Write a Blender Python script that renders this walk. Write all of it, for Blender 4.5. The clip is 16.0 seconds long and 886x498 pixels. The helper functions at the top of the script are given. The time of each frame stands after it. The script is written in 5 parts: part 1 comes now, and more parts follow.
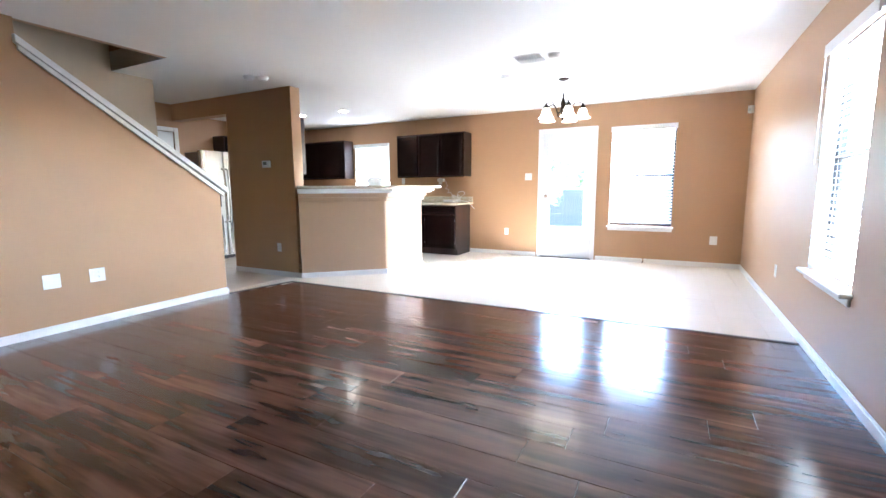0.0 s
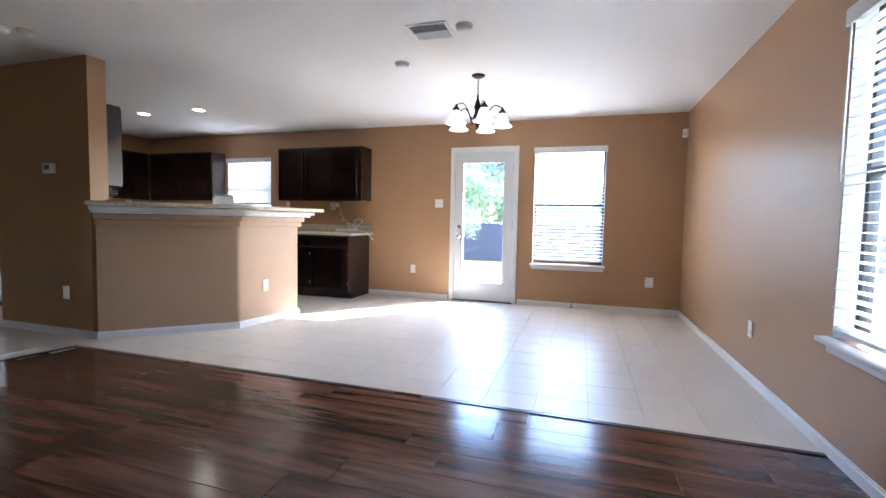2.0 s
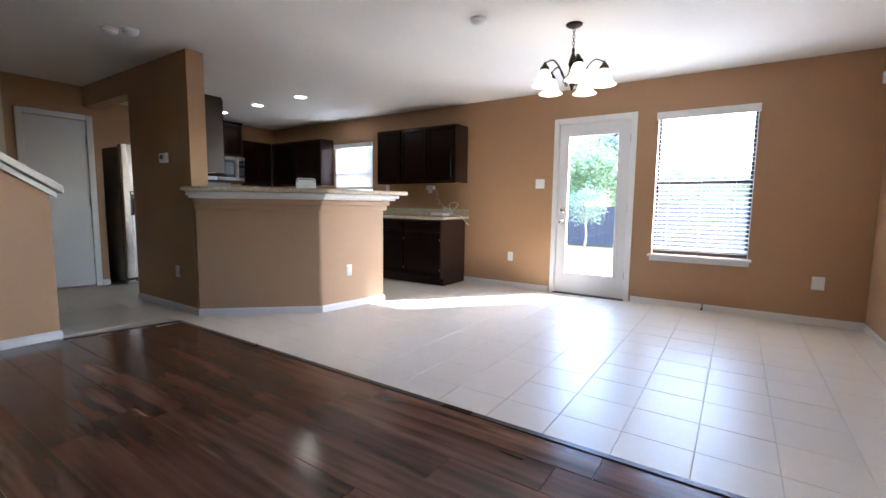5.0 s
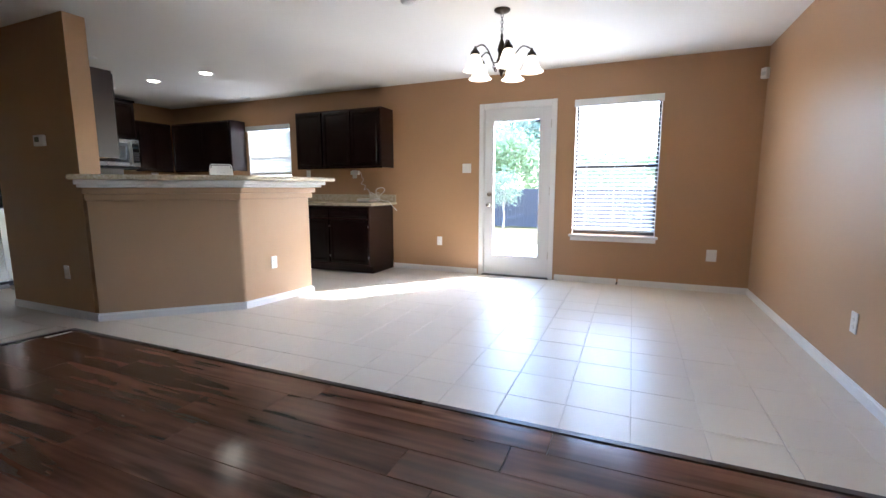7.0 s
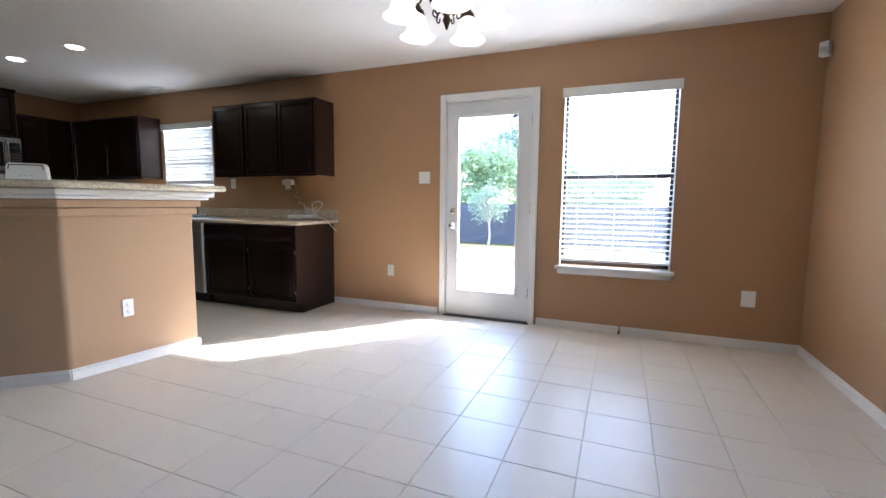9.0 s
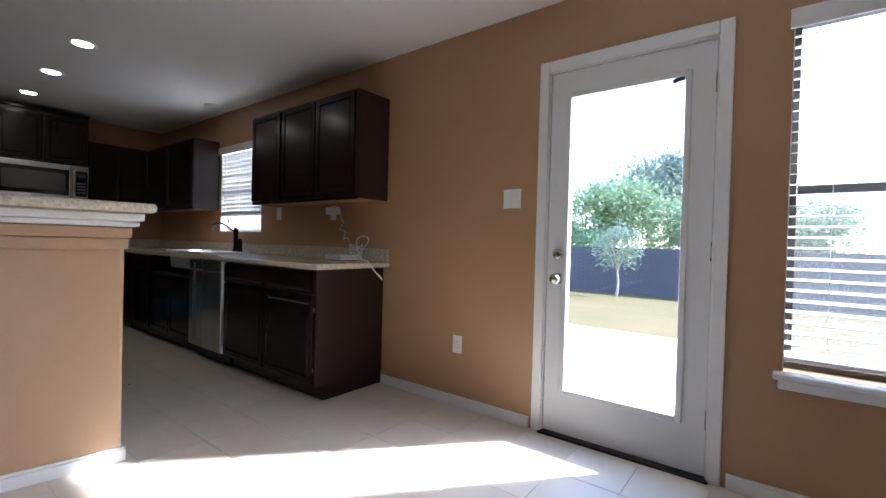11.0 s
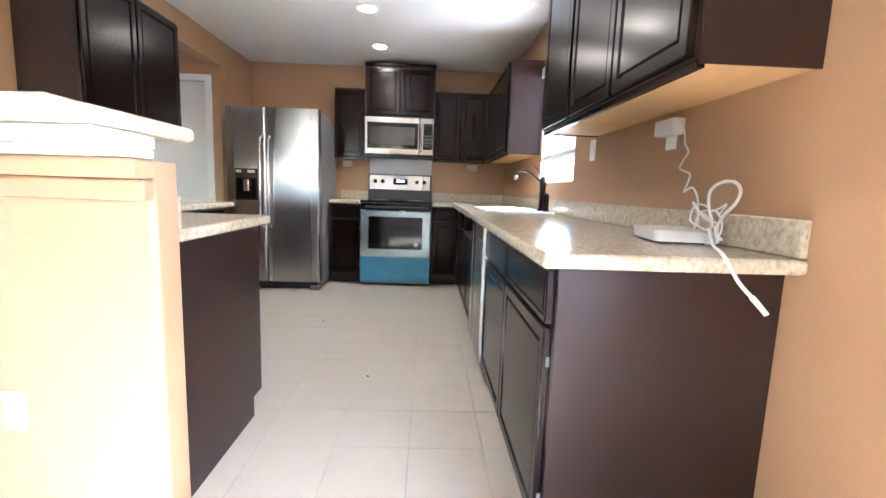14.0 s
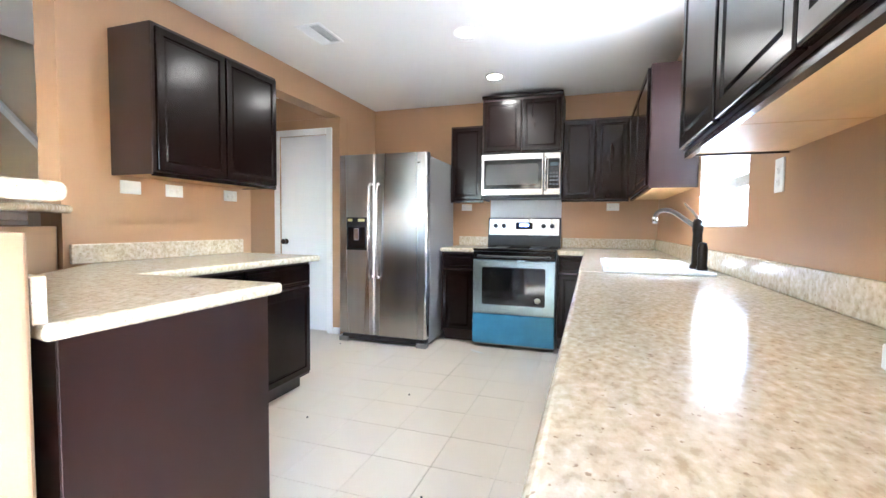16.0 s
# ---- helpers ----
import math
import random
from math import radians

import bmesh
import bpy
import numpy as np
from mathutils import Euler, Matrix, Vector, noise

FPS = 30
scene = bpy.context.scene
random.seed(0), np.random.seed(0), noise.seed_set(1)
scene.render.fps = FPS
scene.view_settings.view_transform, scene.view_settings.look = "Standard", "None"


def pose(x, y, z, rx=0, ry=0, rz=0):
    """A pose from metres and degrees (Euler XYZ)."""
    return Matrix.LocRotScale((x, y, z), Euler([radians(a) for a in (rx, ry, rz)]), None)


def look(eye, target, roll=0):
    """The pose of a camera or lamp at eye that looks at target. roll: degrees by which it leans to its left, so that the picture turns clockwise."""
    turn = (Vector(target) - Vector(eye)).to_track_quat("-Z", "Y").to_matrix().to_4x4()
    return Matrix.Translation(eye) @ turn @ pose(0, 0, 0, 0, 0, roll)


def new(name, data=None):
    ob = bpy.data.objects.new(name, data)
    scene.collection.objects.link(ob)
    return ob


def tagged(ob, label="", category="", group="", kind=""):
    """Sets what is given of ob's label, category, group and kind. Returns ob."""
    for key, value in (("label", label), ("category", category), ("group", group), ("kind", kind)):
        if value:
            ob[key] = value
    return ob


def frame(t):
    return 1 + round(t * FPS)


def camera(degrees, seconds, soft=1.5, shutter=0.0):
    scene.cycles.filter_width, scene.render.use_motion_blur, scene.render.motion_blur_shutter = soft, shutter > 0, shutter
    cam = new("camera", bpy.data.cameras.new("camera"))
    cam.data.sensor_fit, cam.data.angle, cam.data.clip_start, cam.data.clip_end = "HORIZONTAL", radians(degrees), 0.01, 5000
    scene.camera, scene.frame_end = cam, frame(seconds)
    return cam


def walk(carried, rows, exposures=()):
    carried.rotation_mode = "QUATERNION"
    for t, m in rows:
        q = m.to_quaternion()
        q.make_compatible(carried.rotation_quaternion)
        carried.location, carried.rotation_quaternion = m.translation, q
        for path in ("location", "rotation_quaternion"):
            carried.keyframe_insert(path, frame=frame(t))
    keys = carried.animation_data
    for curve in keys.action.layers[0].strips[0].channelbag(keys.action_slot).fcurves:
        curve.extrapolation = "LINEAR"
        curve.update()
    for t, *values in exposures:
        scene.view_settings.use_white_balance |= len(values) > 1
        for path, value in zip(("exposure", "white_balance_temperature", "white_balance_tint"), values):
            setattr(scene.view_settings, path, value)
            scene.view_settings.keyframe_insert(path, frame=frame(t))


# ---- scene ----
cam = camera(90.7, 16.0)
PATH = [
    (0, (-0.079, -0.185, 1.152), (-0.996, 1.571, 0.88), -0.4),
    (0.5, (-0.228, 0.202, 1.12), (-1.033, 2.022, 0.922), 0.8),
    (1, (-0.281, 0.566, 1.107), (-0.963, 2.439, 0.947), 0.4),
    (1.5, (-0.363, 0.921, 1.113), (-0.897, 2.841, 0.943), -0.1),
    (2, (-0.355, 1.269, 1.082), (-0.951, 3.174, 0.96), 1.1),
    (2.5, (-0.346, 1.533, 1.074), (-1.043, 3.399, 0.891), 2.2),
    (3, (-0.365, 1.754, 1.085), (-1.134, 3.592, 0.913), 1.8),
    (3.5, (-0.301, 1.86, 1.071), (-1.277, 3.591, 0.847), 1.3),
    (3.7, (-0.259, 1.892, 1.062), (-1.324, 3.572, 0.85), 1.9),
    (5.8, (-0.183, 1.876, 1.118), (-1.293, 3.527, 0.913), 0.6),
    (6, (-0.184, 1.878, 1.133), (-1.245, 3.56, 0.918), 0.7),
    (6.5, (-0.268, 1.852, 1.103), (-1.161, 3.627, 0.883), 0.7),
    (7, (-0.324, 1.857, 1.093), (-1.105, 3.677, 0.819), -0.1),
    (7.5, (-0.354, 2.058, 1.082), (-1.061, 3.905, 0.786), -0.6),
    (8, (-0.387, 2.415, 1.107), (-1.145, 4.252, 0.883), 1.4),
    (8.2, (-0.41, 2.566, 1.117), (-1.173, 4.402, 0.896), 1.1),
    (10.3, (-0.704, 4.271, 1.075), (-1.434, 6.13, 0.973), 0.5),
    (10.5, (-0.788, 4.436, 1.078), (-1.674, 6.228, 1.068), 0.5),
    (11, (-0.969, 4.803, 1.068), (-2.193, 6.384, 1.041), 1.5),
    (11.5, (-1.19, 5.143, 1.086), (-2.576, 6.584, 1.016), 1.4),
    (12, (-1.37, 5.484, 1.067), (-3.025, 6.601, 0.949), 2.8),
    (12.5, (-1.591, 5.734, 1.045), (-3.396, 6.576, 0.87), 2.0),
    (13, (-1.843, 5.911, 1.057), (-3.71, 6.593, 0.832), 1.0),
    (13.5, (-2.066, 6.099, 1.056), (-4.02, 6.449, 0.818), 1.9),
    (14, (-2.262, 6.211, 1.054), (-4.242, 6.29, 0.786), 2.0),
    (14.5, (-2.504, 6.274, 1.089), (-4.496, 6.217, 0.915), 1.8),
    (15, (-2.691, 6.392, 1.088), (-4.657, 6.086, 0.887), 0.3),
    (15.5, (-2.828, 6.523, 1.103), (-4.747, 5.982, 0.941), 0.9),
    (16, (-2.984, 6.538, 1.121), (-4.877, 5.901, 1.016), 0.6),
]
EXPOSURES = [(t, stops, kelvin, tint) for t, stops, kelvin, tint in (
    (0.0, 6.05, 5300, 10), (0.5, 5.75, 5300, 11), (1.0, 5.45, 5350, 12), (1.5, 5.1, 5400, 13), (2.0, 4.8, 5450, 13), (2.5, 4.65, 5500, 13), (3.5, 4.55, 5550, 13),
    (6.0, 4.65, 5600, 12), (8.0, 4.6, 5600, 10), (10.3, 3.75, 5600, 14), (11.5, 3.45, 5500, 13), (12.1, 3.55, 5400, 13), (12.5, 4.65, 5400, 12), (13.0, 5.5, 5300, 10), (13.5, 5.75, 5300, 11), (14.0, 6.1, 5500, 12), (15.0, 6.45, 5500, 12), (16.0, 6.75, 5200, 9))]
walk(cam, [(t, look(eye, target, roll)) for t, eye, target, roll in PATH], EXPOSURES)

# ---- world and light ----
SUN = Vector((0.845, 0.97, 1.0)).normalized()
world = bpy.data.worlds.new("sky")
scene.world = world
world.use_nodes = True
sky = world.node_tree.nodes.new("ShaderNodeTexSky")
sky.sky_type, sky.sun_disc = "NISHITA", False
sky.sun_elevation = math.asin(SUN.z)
sky.sun_rotation = math.atan2(SUN.x, SUN.y)
world.node_tree.links.new(sky.outputs[0], world.node_tree.nodes["Background"].inputs[0])
world.node_tree.nodes["Background"].inputs[1].default_value = 0.15
sun = new("sun", bpy.data.lights.new("sun", "SUN"))
sun.data.energy, sun.data.angle, sun.data.color = 2.0, radians(2.0), (1.0, 0.965, 0.91)
sun.matrix_world = look(SUN * 30, (0, 0, 0))


def ceiling_glow(x, y, power, size):
    lamp = new("downlight", bpy.data.lights.new("downlight", "AREA"))
    lamp.data.shape, lamp.data.size, lamp.data.energy, lamp.data.color = "DISK", size, power, (1.0, 0.87, 0.70)
    lamp.matrix_world = pose(x, y, 2.425)


# ---- materials ----
def shader(name, rough=0.5, metal=0.0, spec=0.5):
    m = bpy.data.materials.new(name)
    m.use_nodes = True
    b = m.node_tree.nodes["Principled BSDF"]
    b.inputs["Roughness"].default_value, b.inputs["Metallic"].default_value = rough, metal
    b.inputs["Specular IOR Level"].default_value = spec
    return m, m.node_tree.nodes, m.node_tree.links, b


def noise_of(nodes, links, scale, detail=4.0, stretch=(1, 1, 1), random_shift=False):
    coord = nodes.new("ShaderNodeTexCoord")
    mapping = nodes.new("ShaderNodeMapping")
    mapping.inputs["Scale"].default_value = stretch
    links.new(coord.outputs["Object"], mapping.inputs["Vector"])
    if random_shift:
        info, mul = nodes.new("ShaderNodeObjectInfo"), nodes.new("ShaderNodeVectorMath")
        mul.operation = "SCALE"
        mul.inputs[0].default_value = (17.0, 9.0, 5.0)
        links.new(info.outputs["Random"], mul.inputs["Scale"])
        links.new(mul.outputs[0], mapping.inputs["Location"])
    tex = nodes.new("ShaderNodeTexNoise")
    tex.inputs["Scale"].default_value, tex.inputs["Detail"].default_value = scale, detail
    links.new(mapping.outputs[0], tex.inputs["Vector"])
    return tex.outputs["Fac"]


def blend(nodes, links, factor, a, b, mode="MIX"):
    mix = nodes.new("ShaderNodeMix")
    mix.data_type, mix.blend_type = "RGBA", mode
    if isinstance(factor, float):
        mix.inputs["Factor"].default_value = factor
    else:
        links.new(factor, mix.inputs["Factor"])
    for socket, value in ((mix.inputs[6], a), (mix.inputs[7], b)):
        if isinstance(value, tuple):
            socket.default_value = (*value, 1)
        else:
            links.new(value, socket)
    return mix.outputs[2]


def ramp_of(nodes, links, source, stops):
    """A colour that runs smoothly from stop to stop with the source's value."""
    colour = stops[0][1]
    for (lo, _), (hi, nxt) in zip(stops, stops[1:]):
        span = nodes.new("ShaderNodeMapRange")
        span.interpolation_type = "SMOOTHSTEP"
        span.inputs["From Min"].default_value, span.inputs["From Max"].default_value = lo, hi
        links.new(source, span.inputs["Value"])
        colour = blend(nodes, links, span.outputs[0], colour, nxt)
    return colour


def bump_of(nodes, links, b, source, strength, distance):
    bump = nodes.new("ShaderNodeBump")
    bump.inputs["Strength"].default_value, bump.inputs["Distance"].default_value = strength, distance
    links.new(source, bump.inputs["Height"])
    links.new(bump.outputs[0], b.inputs["Normal"])


def plain(name, colour, rough=0.5, metal=0.0, spread=0.06, grain=60.0, patch=2.5, bump=0.0, stretch=(1, 1, 1), rough_spread=0.08, spec=0.5):
    """A surface of one colour with grain, patches and uneven gloss."""
    m, nodes, links, b = shader(name, rough, metal, spec)
    fine, broad = noise_of(nodes, links, grain, 3.0, stretch), noise_of(nodes, links, patch, 3.0, stretch)
    dark, light = tuple(c * (1 - spread) for c in colour), tuple(min(1.0, c * (1 + spread)) for c in colour)
    a = ramp_of(nodes, links, broad, [(0.3, dark), (0.7, light)])
    c = blend(nodes, links, 0.35, a, ramp_of(nodes, links, fine, [(0.3, dark), (0.7, light)]))
    links.new(c, b.inputs["Base Color"])
    spreadmap = nodes.new("ShaderNodeMapRange")
    spreadmap.inputs["To Min"].default_value, spreadmap.inputs["To Max"].default_value = max(0.02, rough - rough_spread), min(1.0, rough + rough_spread)
    links.new(broad, spreadmap.inputs["Value"])
    links.new(spreadmap.outputs[0], b.inputs["Roughness"])
    if bump:
        bump_of(nodes, links, b, fine, bump, 0.004)
    return m


WALL = plain("tan_wall_paint", (0.44, 0.261, 0.132), 0.43, spread=0.035, grain=160, patch=1.3, bump=0.12)
# same tan paint, with the bluish skylight on it mixed into the colour
SKYLITWALL = plain("tan_wall_paint_skylit", (0.455, 0.295, 0.172), 0.36, spread=0.035, grain=160, patch=1.3, bump=0.12)
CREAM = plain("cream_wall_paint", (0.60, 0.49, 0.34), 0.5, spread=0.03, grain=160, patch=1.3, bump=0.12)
CEILING = plain("white_ceiling_paint", (0.79, 0.765, 0.715), 0.75, spread=0.02, grain=120, patch=0.8, bump=0.2)
TRIM = plain("white_gloss_trim", (0.80, 0.79, 0.77), 0.32, spread=0.02, grain=40, patch=3)
DOORWHITE = plain("white_door_paint", (0.74, 0.74, 0.73), 0.38, spread=0.02, grain=60, patch=2)
PLASTIC = plain("white_plastic", (0.80, 0.79, 0.76), 0.35, spread=0.02, grain=30, patch=6)
BLIND = plain("white_blind_slat", (0.80, 0.80, 0.78), 0.4, spread=0.03, grain=30, patch=5)


def thin_slat(m, share):
    nodes, links = m.node_tree.nodes, m.node_tree.links
    mix, through_light = nodes.new("ShaderNodeMixShader"), nodes.new("ShaderNodeBsdfTranslucent")
    mix.inputs[0].default_value = share
    through_light.inputs["Color"].default_value = (0.8, 0.79, 0.76, 1)
    links.new(nodes["Principled BSDF"].outputs[0], mix.inputs[1])
    links.new(through_light.outputs[0], mix.inputs[2])
    links.new(mix.outputs[0], nodes["Material Output"].inputs["Surface"])


thin_slat(BLIND, 0.05)
BLACKFRAME = plain("dark_bronze_window_frame", (0.035, 0.032, 0.03), 0.4, spread=0.1)
ESPRESSO = plain("espresso_stained_wood", (0.0105, 0.0048, 0.0040), 0.21, spread=0.12, grain=14, patch=3, stretch=(1, 1, 0.12), rough_spread=0.04, spec=0.26)
PANEL = plain("espresso_end_panel", (0.023, 0.0095, 0.0075), 0.33, spread=0.2, grain=10, patch=2, stretch=(1, 1, 0.1), rough_spread=0.06, spec=0.48)
RAWWOOD = plain("raw_birch_underside", (0.66, 0.41, 0.17), 0.5, spread=0.12, grain=20, patch=3, stretch=(0.15, 1, 1))
STEEL = plain("brushed_stainless_steel", (0.50, 0.485, 0.465), 0.27, 1.0, spread=0.08, grain=40, patch=2, stretch=(1, 1, 0.03), rough_spread=0.06)
STEELGREY = plain("grey_appliance_side", (0.30, 0.30, 0.30), 0.45, 0.3, spread=0.06, grain=200)
BLUEFILM = plain("blue_protective_film", (0.07, 0.28, 0.49), 0.22, 0.25, spread=0.12, grain=12, patch=4)
PALEFILM = plain("pale_film_on_steel", (0.36, 0.48, 0.53), 0.25, 0.8, spread=0.08, grain=20, patch=3)
BLACKGLASS = plain("black_glass", (0.008, 0.008, 0.009), 0.08, spread=0.2, rough_spread=0.03)
BLACK = plain("black_plastic", (0.015, 0.015, 0.016), 0.35, spread=0.2)
BRONZE = plain("oil_rubbed_bronze", (0.035, 0.025, 0.018), 0.35, 0.8, spread=0.3, grain=50)
CHROME = plain("satin_nickel", (0.55, 0.52, 0.47), 0.25, 1.0, spread=0.05)
SINKWHITE = plain("white_sink_enamel", (0.85, 0.85, 0.84), 0.15, spread=0.02)
GROUT = plain("grey_beige_grout", (0.62, 0.56, 0.47), 0.8, spread=0.1, grain=90)
CONCRETE = plain("pale_concrete", (0.62, 0.60, 0.56), 0.85, spread=0.06, grain=50, patch=0.8, bump=0.1)
CARPET = plain("beige_carpet", (0.34, 0.27, 0.19), 0.95, spread=0.15, grain=240, patch=6, bump=0.4)
BARK = plain("pale_bark", (0.34, 0.29, 0.24), 0.8, spread=0.2, grain=30)
FENCE = plain("weathered_slate_blue_fence", (0.056, 0.050, 0.058), 0.8, spread=0.2, grain=20, patch=1.5, stretch=(1, 1, 0.1))


def leaves(name, colour):
    m, nodes, links, b = shader(name, 0.6)
    island = nodes.new("ShaderNodeNewGeometry").outputs["Random Per Island"]
    links.new(ramp_of(nodes, links, island, [(0.0, tuple(c * 0.75 for c in colour)), (1.0, tuple(c * 1.2 for c in colour))]), b.inputs["Base Color"])
    # leaves let half of the light through
    base = b.inputs["Base Color"].links[0].from_socket
    mix, thin = nodes.new("ShaderNodeMixShader"), nodes.new("ShaderNodeBsdfTranslucent")
    mix.inputs[0].default_value = 0.5
    links.new(base, thin.inputs["Color"])
    links.new(b.outputs[0], mix.inputs[1])
    links.new(thin.outputs[0], mix.inputs[2])
    links.new(mix.outputs[0], nodes["Material Output"].inputs["Surface"])
    return m


LEAF = leaves("green_leaves", (0.21, 0.29, 0.15))
LEAFDARK = leaves("dark_green_leaves", (0.19, 0.24, 0.18))
LEAFPALE = leaves("pale_green_leaves", (0.19, 0.24, 0.16))


def lawn():
    m, nodes, links, b = shader("dry_lawn", 0.95, 0.0, 0.1)
    c = ramp_of(nodes, links, noise_of(nodes, links, 0.5), [(0.35, (0.125, 0.092, 0.036)), (0.65, (0.098, 0.082, 0.030))])
    c = blend(nodes, links, 0.4, c, ramp_of(nodes, links, noise_of(nodes, links, 30), [(0.3, (0.06, 0.05, 0.025)), (0.7, (0.10, 0.083, 0.048))]))
    links.new(c, b.inputs["Base Color"])
    return m


def tile():
    m, nodes, links, b = shader("beige_floor_tile", 0.36)
    info = nodes.new("ShaderNodeObjectInfo").outputs["Random"]
    base = ramp_of(nodes, links, info, [(0.0, (0.705, 0.635, 0.53)), (1.0, (0.73, 0.66, 0.555))])
    speckle = ramp_of(nodes, links, noise_of(nodes, links, 220, 2.0), [(0.2, (0.66, 0.59, 0.49)), (0.8, (0.79, 0.73, 0.64))])
    links.new(blend(nodes, links, 0.35, base, speckle), b.inputs["Base Color"])
    return m


def laminate():
    m, nodes, links, b = shader("dark_scraped_laminate", 0.17)
    info = nodes.new("ShaderNodeObjectInfo").outputs["Random"]
    broad = ramp_of(nodes, links, noise_of(nodes, links, 2.6, 2.5, (0.40, 3.0, 1), True), [(0.28, (0.052, 0.022, 0.014)), (0.5, (0.125, 0.058, 0.036)), (0.74, (0.25, 0.125, 0.078))])
    grain = ramp_of(nodes, links, noise_of(nodes, links, 10, 3.0, (0.10, 3.2, 1), True), [(0.3, (0.070, 0.030, 0.019)), (0.7, (0.200, 0.100, 0.063))])
    c = blend(nodes, links, 0.32, broad, grain)
    # charcoal scrape marks that run with the boards
    marks = ramp_of(nodes, links, noise_of(nodes, links, 3.2, 3.0, (0.42, 3.4, 1), True), [(0.32, (0.30, 0.29, 0.29)), (0.56, (1.0, 1.0, 1.0))])
    c = blend(nodes, links, 0.85, c, marks, "MULTIPLY")
    c = blend(nodes, links, 0.7, c, ramp_of(nodes, links, info, [(0.0, (0.72, 0.70, 0.69)), (1.0, (1.12, 1.12, 1.12))]), "MULTIPLY")
    links.new(c, b.inputs["Base Color"])
    b.inputs["Specular IOR Level"].default_value = 0.42
    bump_of(nodes, links, b, noise_of(nodes, links, 9.0, 1.0, (0.2, 3.0, 1), True), 0.08, 0.002)
    return m


def granite():
    m, nodes, links, b = shader("speckled_beige_laminate_counter", 0.17)
    c = ramp_of(nodes, links, noise_of(nodes, links, 22, 4, (1, 1.4, 1)), [(0.28, (0.50, 0.415, 0.275)), (0.5, (0.59, 0.515, 0.375)), (0.74, (0.675, 0.615, 0.485))])
    c = blend(nodes, links, 0.5, c, ramp_of(nodes, links, noise_of(nodes, links, 58, 3, (1, 1.4, 1)), [(0.34, (0.35, 0.27, 0.17)), (0.44, (0.52, 0.445, 0.315)), (0.56, (0.62, 0.555, 0.425)), (0.68, (0.76, 0.71, 0.63))]))
    speck = ramp_of(nodes, links, noise_of(nodes, links, 95, 2), [(0.27, (0.8, 0.8, 0.8)), (0.335, (0, 0, 0))])
    c = blend(nodes, links, speck, c, (0.28, 0.20, 0.13))
    links.new(c, b.inputs["Base Color"])
    return m


def glass():
    m, nodes, links, b = shader("clear_window_glass", 0.0)
    mix, clear, gloss = nodes.new("ShaderNodeMixShader"), nodes.new("ShaderNodeBsdfTransparent"), nodes.new("ShaderNodeBsdfGlossy")
    gloss.inputs["Roughness"].default_value = 0.02
    weight, steep, share = nodes.new("ShaderNodeLayerWeight"), nodes.new("ShaderNodeMath"), nodes.new("ShaderNodeMath")
    steep.operation, share.operation = "POWER", "MULTIPLY_ADD"
    steep.inputs[1].default_value, share.inputs[1].default_value, share.inputs[2].default_value = 5.0, 0.55, 0.025
    links.new(weight.outputs["Facing"], steep.inputs[0])
    links.new(steep.outputs[0], share.inputs[0])
    links.new(share.outputs[0], mix.inputs[0])
    links.new(clear.outputs[0], mix.inputs[1])
    links.new(gloss.outputs[0], mix.inputs[2])
    links.new(mix.outputs[0], nodes["Material Output"].inputs["Surface"])
    return m


def mesh_screen():
    """Woven screen, too fine to see thread by thread: mostly holes, the threads catching the sun."""
    m, nodes, links, b = shader("woven_insect_screen", 0.7)
    mix, clear, thread = nodes.new("ShaderNodeMixShader"), nodes.new("ShaderNodeBsdfTransparent"), nodes.new("ShaderNodeMixShader")
    thin = nodes.new("ShaderNodeBsdfTranslucent")
    thin.inputs["Color"].default_value = (0.22, 0.22, 0.21, 1)
    links.new(ramp_of(nodes, links, noise_of(nodes, links, 3.0), [(0.3, (0.18, 0.18, 0.17)), (0.7, (0.24, 0.24, 0.23))]), b.inputs["Base Color"])
    thread.inputs[0].default_value, mix.inputs[0].default_value = 0.5, 0.13
    links.new(b.outputs[0], thread.inputs[1])
    links.new(thin.outputs[0], thread.inputs[2])
    links.new(clear.outputs[0], mix.inputs[1])
    links.new(thread.outputs[0], mix.inputs[2])
    links.new(mix.outputs[0], nodes["Material Output"].inputs["Surface"])
    return m


def glowing(name, colour, strength):
    m, nodes, links, b = shader(name, 0.4)
    b.inputs["Base Color"].default_value = (0.8, 0.78, 0.74, 1)
    b.inputs["Emission Color"].default_value = (*colour, 1)
    b.inputs["Emission Strength"].default_value = strength
    return m


TILE, LAMINATE, GRANITE, GLASS, LAWN, SCREEN = tile(), laminate(), granite(), glass(), lawn(), mesh_screen()
BULB = glowing("lit_downlight_lens", (1.0, 0.85, 0.65), 2.0)
SHADE = glowing("lit_frosted_glass", (1.0, 0.80, 0.52), 0.16)
DISPLAY = glowing("blue_clock_display", (0.15, 0.25, 0.9), 0.5)

# ---- building helpers ----
ORIGIN = {}


def box(bm, a, b, bevel=0.0, segments=1):
    lo, hi = Vector(map(min, a, b)), Vector(map(max, a, b))
    m = Matrix.Translation((lo + hi) / 2) @ Matrix.Diagonal((*(hi - lo), 1))
    verts = bmesh.ops.create_cube(bm, size=1, matrix=m)["verts"]
    if bevel:
        edges = list({e for v in verts for e in v.link_edges})
        bmesh.ops.bevel(bm, geom=edges, offset=bevel, segments=segments, affect="EDGES", profile=0.5)
    return bm


def boxes(*pairs, bevel=0.0):
    bm = bmesh.new()
    for a, b in pairs:
        box(bm, a, b, bevel)
    return bm


